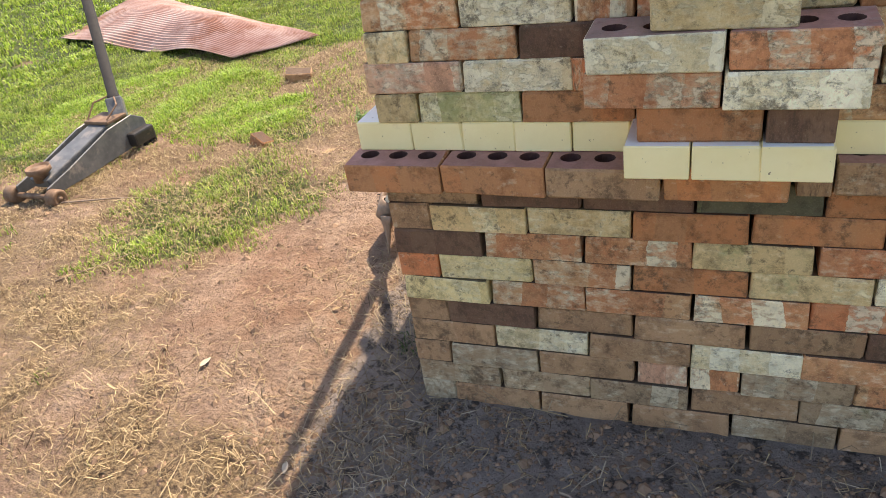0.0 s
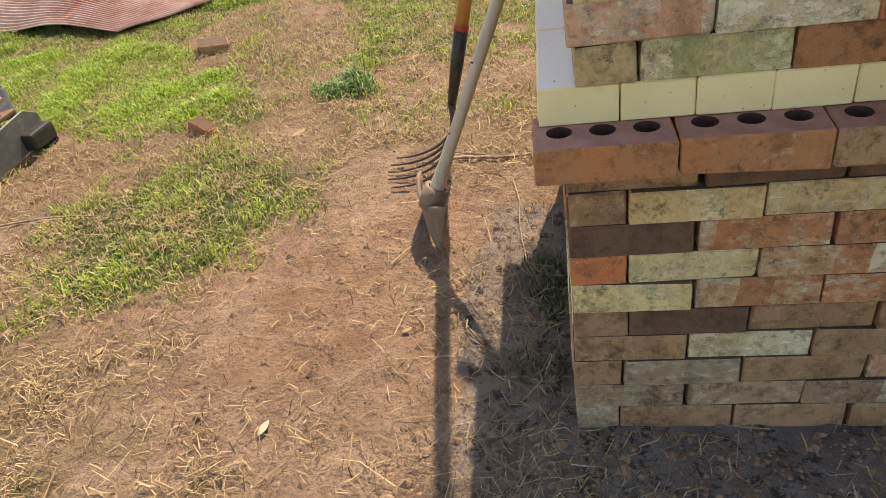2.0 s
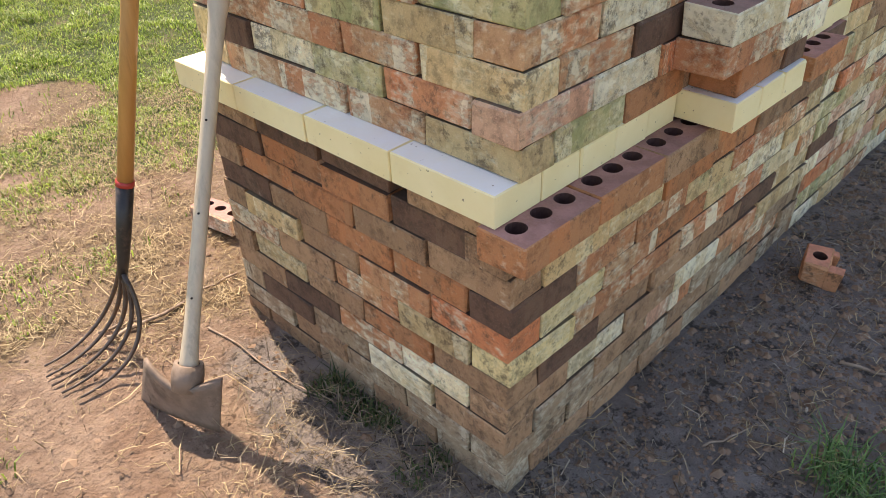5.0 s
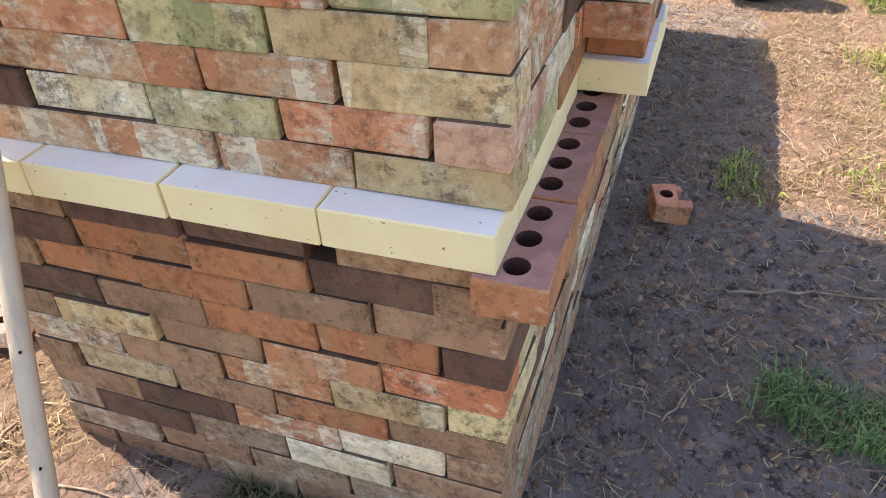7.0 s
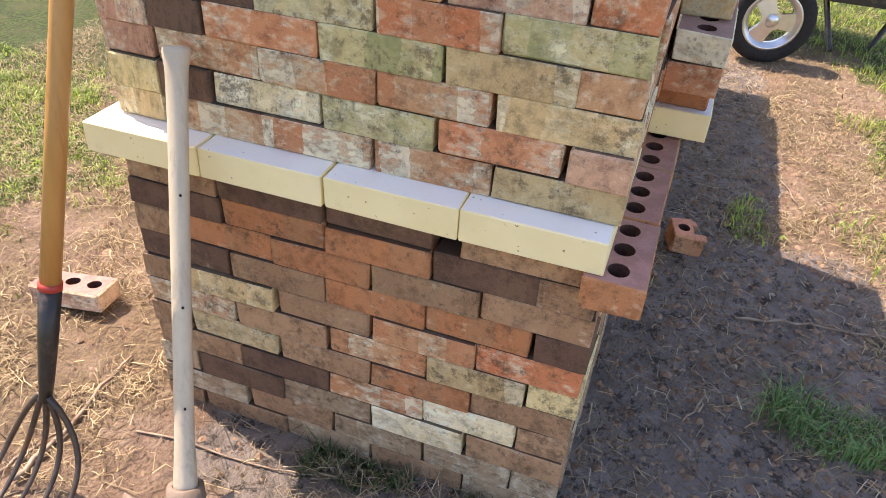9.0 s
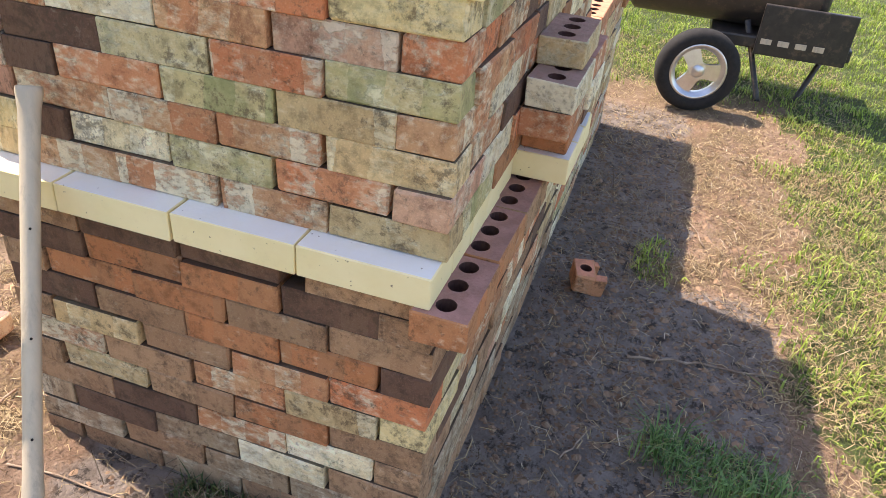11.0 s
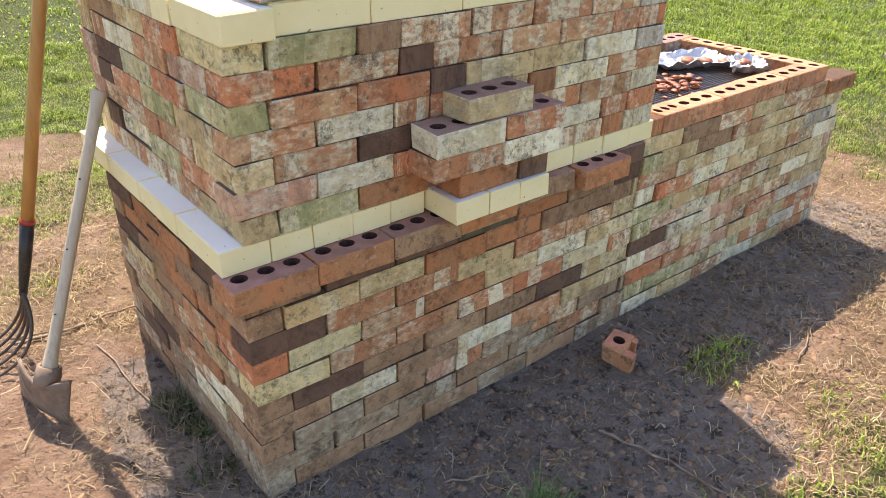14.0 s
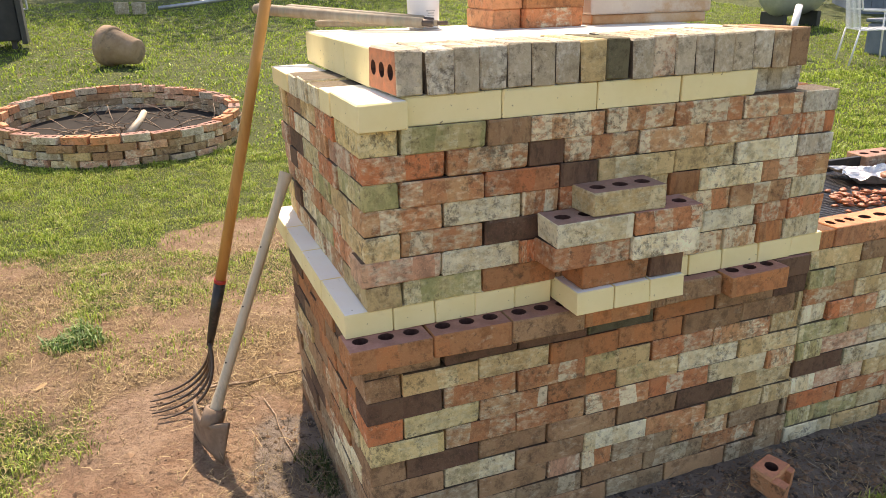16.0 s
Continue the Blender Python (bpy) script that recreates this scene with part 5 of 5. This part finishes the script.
for i, (c, x, y, along) in enumerate((("N", 0.595, 0.60, "y"), ("R", 0.69, 0.575, "x"), ("N", 0.595, 0.60, "y"), ("O", 0.69, 0.575, "x"))):
    z = TOP - 0.012 + (i // 2) * 0.0555
    s = (0.092, 0.19) if along == "y" else (0.19, 0.092)
    lay(stack, c, (x, y, z), (x + s[0], y + s[1], z + 0.055), along)


def make_crate():
    tray = thing("glazed_planter", "amber-brown glazed rectangular planter on the oven top", "planter", pose(1.12, 0.66, TOP - 0.012, 0, 0, -8))
    bm = bmesh.new()
    box(bm, (-0.19, -0.1, 0.0), (0.19, 0.1, 0.03), 0.006)
    part("foot", bm, M["copper"], tray)
    bm = bmesh.new()
    outer = box(bm, (-0.2, -0.11, 0.03), (0.2, 0.11, 0.17), 0.008)
    part("body", bm, plain("pale_glaze", (0.55, 0.45, 0.38), (0.66, 0.57, 0.48), 7, 0.35, 0, (1, 1, 1), (0.5, 0.3, 0.16)), tray)


make_crate()


# ---- on the grate ----
def lump(name, x, y, z, r, seed, material, label, category, group, flat=0.5):
    rng = random.Random(seed)
    bm = bmesh.new()
    bmesh.ops.create_icosphere(bm, subdivisions=2, radius=1.0)
    ang = rng.uniform(0, 3)
    for v in bm.verts:
        c = v.co.copy()
        k = 1 + 0.38 * noise.noise(c * 1.7 + Vector((seed, 0, 0))) + 0.4 * noise.noise(c * 3.4 + Vector((0, seed, 0)))
        v.co = Vector((c.x * r * 1.25, c.y * r * 0.85, max(-0.4, c.z) * r * flat)) * k
    ob = part(name, bm, material, None, "", True)
    ob.matrix_world = pose(x, y, z + r * flat * 0.42, 0, 0, math.degrees(ang))
    return tagged(ob, label, category, group)


rng = random.Random(21)
GZ = ZL + 0.02
for k in range(80):
    px, py = rng.gauss(0, 0.5), rng.gauss(0, 0.5)
    lump("grilled_meat", 1.75 + 0.15 * px, 0.27 + 0.09 * py, GZ + (0.014 if k % 3 == 0 else 0), rng.uniform(0.008, 0.015), k + 1, M["meat"], "browned shred of meat on the grate", "meat", "meat on the grate")
for k in range(5):
    lump("grilled_meat", 1.34 + rng.uniform(-0.03, 0.05), 0.13 + 0.04 * k, GZ, rng.uniform(0.012, 0.02), k + 151, M["meat"], "browned shred of meat on the grate", "meat", "meat on the grate")


def foil(x, y, w, d, h, turn, seed):
    bm = bmesh.new()
    n = 34
    vs = []
    for j in range(n + 1):
        for i in range(n + 1):
            u, v = i / n - 0.5, j / n - 0.5
            e = 1 + 0.25 * noise.noise((u * 3 + seed, v * 3, 2.0))
            z = 0.004 + h * (abs(noise.noise((u * 4 + seed, v * 4, 0))) + 0.5 * abs(noise.noise((u * 11, v * 11 + seed, 3)))) + h * 1.1 * smooth(0.36, 0.5, max(abs(u), abs(v)))
            vs.append(bm.verts.new((u * w * e, v * d * e, z)))
    k = n + 1
    for j in range(n):
        for i in range(n):
            bm.faces.new((vs[j * k + i], vs[j * k + i + 1], vs[(j + 1) * k + i + 1], vs[(j + 1) * k + i]))
    ob = part("aluminium_foil", bm, M["foil"], None)
    ob.matrix_world = pose(x, y, GZ, 0, 0, turn)
    ob.modifiers.new("thick", "SOLIDIFY").thickness = 0.0006
    tagged(ob, "crumpled sheet of aluminium foil on the grate", "foil", "foil on the grate")


foil(2.04, 0.40, 0.30, 0.2, 0.022, -20, 1)
foil(2.15, 0.22, 0.17, 0.14, 0.024, 40, 4)
foil(1.34, 0.14, 0.06, 0.07, 0.015, 30, 7)
for k in range(4):
    lump("roast_joint", 2.05 + 0.05 * k, 0.41 - 0.05 * k, GZ + 0.012, 0.028, 80 + k, M["meat"], "dark roasted joint of meat lying in foil", "meat", "meat in foil", 0.45)


# ---- the cart at the lawn's edge ----
def make_cart():
    cart = thing("grill_cart", "black metal cart with an alloy wheel on the lawn", "cart", pose(2.92, -0.37, 0.02, 0, 0, 0))
    axis = Vector((-1.0, -0.22, 0.0)).normalized()
    turn = Matrix.Translation((0, 0, 0.2)) @ axis.to_track_quat("Z", "X").to_matrix().to_4x4()
    bm = bmesh.new()
    lathe(bm, [(0.134, 0.034), (0.155, 0.045), (0.185, 0.04), (0.2, 0.02), (0.2, -0.02), (0.185, -0.04), (0.155, -0.045), (0.134, -0.034)], 48, turn)
    tyre = part("tyre", bm, M["rubber"], cart, "black rubber tyre", True)
    bm = bmesh.new()
    lathe(bm, [(0.106, 0.012), (0.124, 0.032), (0.136, 0.036), (0.136, -0.03), (0.116, -0.03), (0.106, -0.01), (0.106, 0.012)], 48, turn)
    rim = part("rim", bm, M["alloy"], cart, "bright alloy rim", True)
    for k in range(3):
        bm = bmesh.new()
        a = k * 2 * math.pi / 3 + 0.5
        pts = []
        for u in (0.0, 0.35, 0.7, 1.0):
            pts.append((u * 0.115, 0.034 + 0.02 * abs(u - 0.4), 0.024 - 0.01 * u))
        m = turn @ pose(0, 0, 0, 0, 0, math.degrees(a))
        vs = []
        for x, w, z in pts:
            vs.append([bm.verts.new(m @ Vector((x, w, z))), bm.verts.new(m @ Vector((x, -w, z))), bm.verts.new(m @ Vector((x, -w, z - 0.02))), bm.verts.new(m @ Vector((x, w, z - 0.02)))])
        for p, q in zip(vs, vs[1:]):
            for i in range(4):
                bm.faces.new((p[i], p[(i + 1) % 4], q[(i + 1) % 4], q[i]))
        bmesh.ops.recalc_face_normals(bm, faces=bm.faces)
        part("spoke", bm, M["alloy"], rim)
    bm = bmesh.new()
    lathe(bm, [(0.034, -0.03), (0.034, 0.02), (0.026, 0.028), (0.0, 0.03)], 24, turn)
    part("hub", bm, M["alloy"], rim, "", True)
    bm = bmesh.new()
    tube(bm, [(0.02, 0.0, 0.2), (0.45, 0.1, 0.2)], 0.012, 10)
    part("axle", bm, M["black_paint"], cart)
    for (x, y), (tx, ty) in zip(((0.34, -0.34), (0.40, -0.53)), ((0.22, -0.18), (0.30, -0.62))):
        bm = bmesh.new()
        tube(bm, [(x, y, 0.0), (x, y, 0.012), (tx, ty, 0.42)], [0.022, 0.014, 0.014], 10)
        part("leg", bm, M["black_paint"], cart, "", True)
    bm = bmesh.new()
    box(bm, (0.18, -0.68, 0.30), (0.75, -0.02, 0.36), 0.01)
    box(bm, (0.16, -0.66, 0.28), (0.19, -0.24, 0.52), 0.006)
    part("tray", bm, M["black_paint"], cart, "black steel tray")
    bm = bmesh.new()
    lathe(bm, [(0.0, -0.48), (0.17, -0.47), (0.2, -0.44), (0.2, 0.42), (0.205, 0.42), (0.205, 0.45), (0.17, 0.47), (0.0, 0.48)], 32, Matrix.Translation((0.42, -0.06, 0.56)) @ pose(0, 0, 0, 90, 0, 0))
    barrel = part("barrel", bm, M["black_paint"], cart, "black steel barrel body", True)
    bm = bmesh.new()
    tube(bm, [(0.25, 0.46, 0.56), (0.25, 0.5, 0.56), (0.5, 0.5, 0.56), (0.5, 0.46, 0.56)], 0.012, 8)
    part("handle", bm, M["alloy"], barrel, "bright steel handle", True)
    bm = bmesh.new()
    for k in range(4):
        box(bm, (0.152, -0.55 + 0.08 * k, 0.335), (0.159, -0.50 + 0.08 * k, 0.36))
    part("print_bar", bm, M["ash_wood"], cart, "pale bars of unreadable print")


make_cart()


# ---- the yard's far side ----
def make_tank():
    tank = thing("gas_tank", "grey metal tank lying on the lawn", "tank", pose(9.6, 8.4, fall(9, 8.4)))
    bm = bmesh.new()
    m = pose(0, 0, 0.55, 0, 90, 20)
    lathe(bm, [(0.0, -0.62), (0.2, -0.6), (0.34, -0.5), (0.38, -0.4), (0.38, 0.4), (0.34, 0.5), (0.2, 0.6), (0.0, 0.62)], 28, m)
    part("shell", bm, M["galv"], tank, "", True)
    for s in (-0.35, 0.35):
        bm = bmesh.new()
        box(bm, (s - 0.04, -0.25, 0.0), (s + 0.04, 0.25, 0.24), 0.01)
        part("cradle", bm, M["dark_box"], tank)


def make_chair(x, y, turn):
    chair = thing("wire_chair", "white wire garden chair on the lawn", "chair", pose(x, y, fall(x, y), 0, 0, turn))
    for sx in (-0.24, 0.24):
        bm = bmesh.new()
        tube(bm, [(sx, -0.25, 0.0), (sx, -0.23, 0.42), (sx, -0.22, 0.62), (sx, 0.2, 0.64), (sx, 0.26, 0.9)], 0.012, 8)
        part("side_frame", bm, M["plastic"], chair, "", True)
        bm = bmesh.new()
        tube(bm, [(sx, 0.27, 0.0), (sx, 0.2, 0.42)], 0.012, 8)
        part("leg", bm, M["plastic"], chair, "", True)
    bm = bmesh.new()
    for k in range(13):
        s = -0.24 + 0.04 * k
        tube(bm, [(s, -0.24, 0.42), (s, 0.2, 0.41)], 0.005, 5)
    for k in range(6):
        tube(bm, [(-0.24, -0.24 + 0.088 * k, 0.418), (0.24, -0.24 + 0.088 * k, 0.418)], 0.005, 5)
    part("seat", bm, M["plastic"], chair)
    bm = bmesh.new()
    for k in range(13):
        s = -0.24 + 0.04 * k
        tube(bm, [(s, 0.2, 0.42), (s, 0.27, 0.92)], 0.005, 5)
    part("backrest", bm, M["plastic"], chair)


make_tank()
make_chair(7.9, 5.45, 60)
bin_ = thing("storage_bin", "dark blue plastic storage bin on the lawn", "bin", pose(9.0, 5.7, fall(9, 5.7)))
bm = bmesh.new()
box(bm, (-0.45, -0.35, 0.0), (0.45, 0.35, 0.42), 0.04)
part("body", bm, M["blue_grey"], bin_)
bm = bmesh.new()
box(bm, (-0.47, -0.37, 0.42), (0.47, 0.37, 0.47), 0.02)
part("lid", bm, M["blue_grey"], bin_)
shed = thing("garden_shed", "dark blue-grey boarded shed at the yard's edge", "shed", pose(13.4, 8.6, fall(13, 8.6), 0, 0, -35))
for k in range(14):
    bm = bmesh.new()
    box(bm, (-1.4 + 0.2 * k, -0.02, 0.0), (-1.205 + 0.2 * k, 0.02, 2.1), 0.008)
    part("board", bm, M["blue_grey"], shed)
bm = bmesh.new()
box(bm, (-1.45, 0.02, 0.02), (1.45, 1.9, 2.12), 0.02)
part("body", bm, M["blue_grey"], shed)
bm = bmesh.new()
box(bm, (-1.55, -0.15, 2.12), (1.55, 2.05, 2.22), 0.02)
part("roof", bm, M["dark_box"], shed)
hose = bmesh.new()
tube(hose, [(7.35, 6.1, fall(7, 6.1)), (7.4, 6.15, fall(7, 6.1) + 0.35), (7.55, 6.25, fall(7, 6.1) + 0.62)], 0.045, 12)
tagged(part("bent_pipe", hose, M["plastic"], None, "", True), "pale bent plastic pipe standing in the grass", "pipe")


def make_tree(x, y, h, r, seed):
    rng = random.Random(seed)
    z0 = fall(x, y)
    tree = thing("tree", "tall leafy tree shading the far lawn", "tree", pose(x, y, z0), "trees behind the lawn")
    bm = bmesh.new()
    tube(bm, [(0, 0, -0.1), (0.05, 0, h * 0.2), (0.1, 0.1, h * 0.45), (0.0, 0.15, h * 0.75)], [0.22, 0.17, 0.13, 0.05], 10)
    ends = []
    for k in range(9):
        a, q = rng.uniform(0, 6.28), rng.uniform(0.25, 0.7)
        p = Vector((0.06, 0.05, h * q))
        e = Vector((math.cos(a) * r * rng.uniform(0.5, 0.9), math.sin(a) * r * rng.uniform(0.5, 0.9), h * (q + rng.uniform(0.05, 0.3))))
        tube(bm, [p, p.lerp(e, 0.5) + Vector((0, 0, 0.15)), e], [0.07, 0.045, 0.015], 6)
        ends.append(e)
    part("trunk", bm, M["bark"], tree, "", True)
    verts, faces = [], []
    for k in range(4200):
        c = rng.choice(ends) if rng.random() < 0.75 else Vector((0, 0, h * rng.uniform(0.4, 0.95)))
        p = c + Vector((rng.gauss(0, r * 0.3), rng.gauss(0, r * 0.3), rng.gauss(0, h * 0.09)))
        if p.z < 0.3:
            continue
        s = rng.uniform(0.06, 0.14)
        u = Vector((rng.gauss(0, 1), rng.gauss(0, 1), rng.gauss(0, 0.6))).normalized()
        w = u.cross(Vector((rng.gauss(0, 1), rng.gauss(0, 1), rng.gauss(0, 1)))).normalized()
        i = len(verts)
        verts.extend(tuple(q) for q in (p - u * s, p + w * s * 0.5, p + u * s, p - w * s * 0.5))
        faces.append((i, i + 1, i + 2, i + 3))
    me = bpy.data.meshes.new("crown")
    me.from_pydata(verts, [], faces)
    me.materials.append(M["leaf"])
    part("crown", me, None, tree)


for k, (x, y, h, r) in enumerate(((-7.5, 17.5, 6.5, 2.6), (-4.0, 18.0, 7.0, 2.8), (-0.8, 17.2, 6.2, 2.6), (2.4, 18.2, 7.2, 2.9), (5.8, 19.5, 6.5, 2.6), (15.5, 12.0, 6.5, 2.8), (17, 6.5, 6.0, 2.6), (-11, 14, 7, 3))):
    make_tree(x, y, h, r, 300 + k)
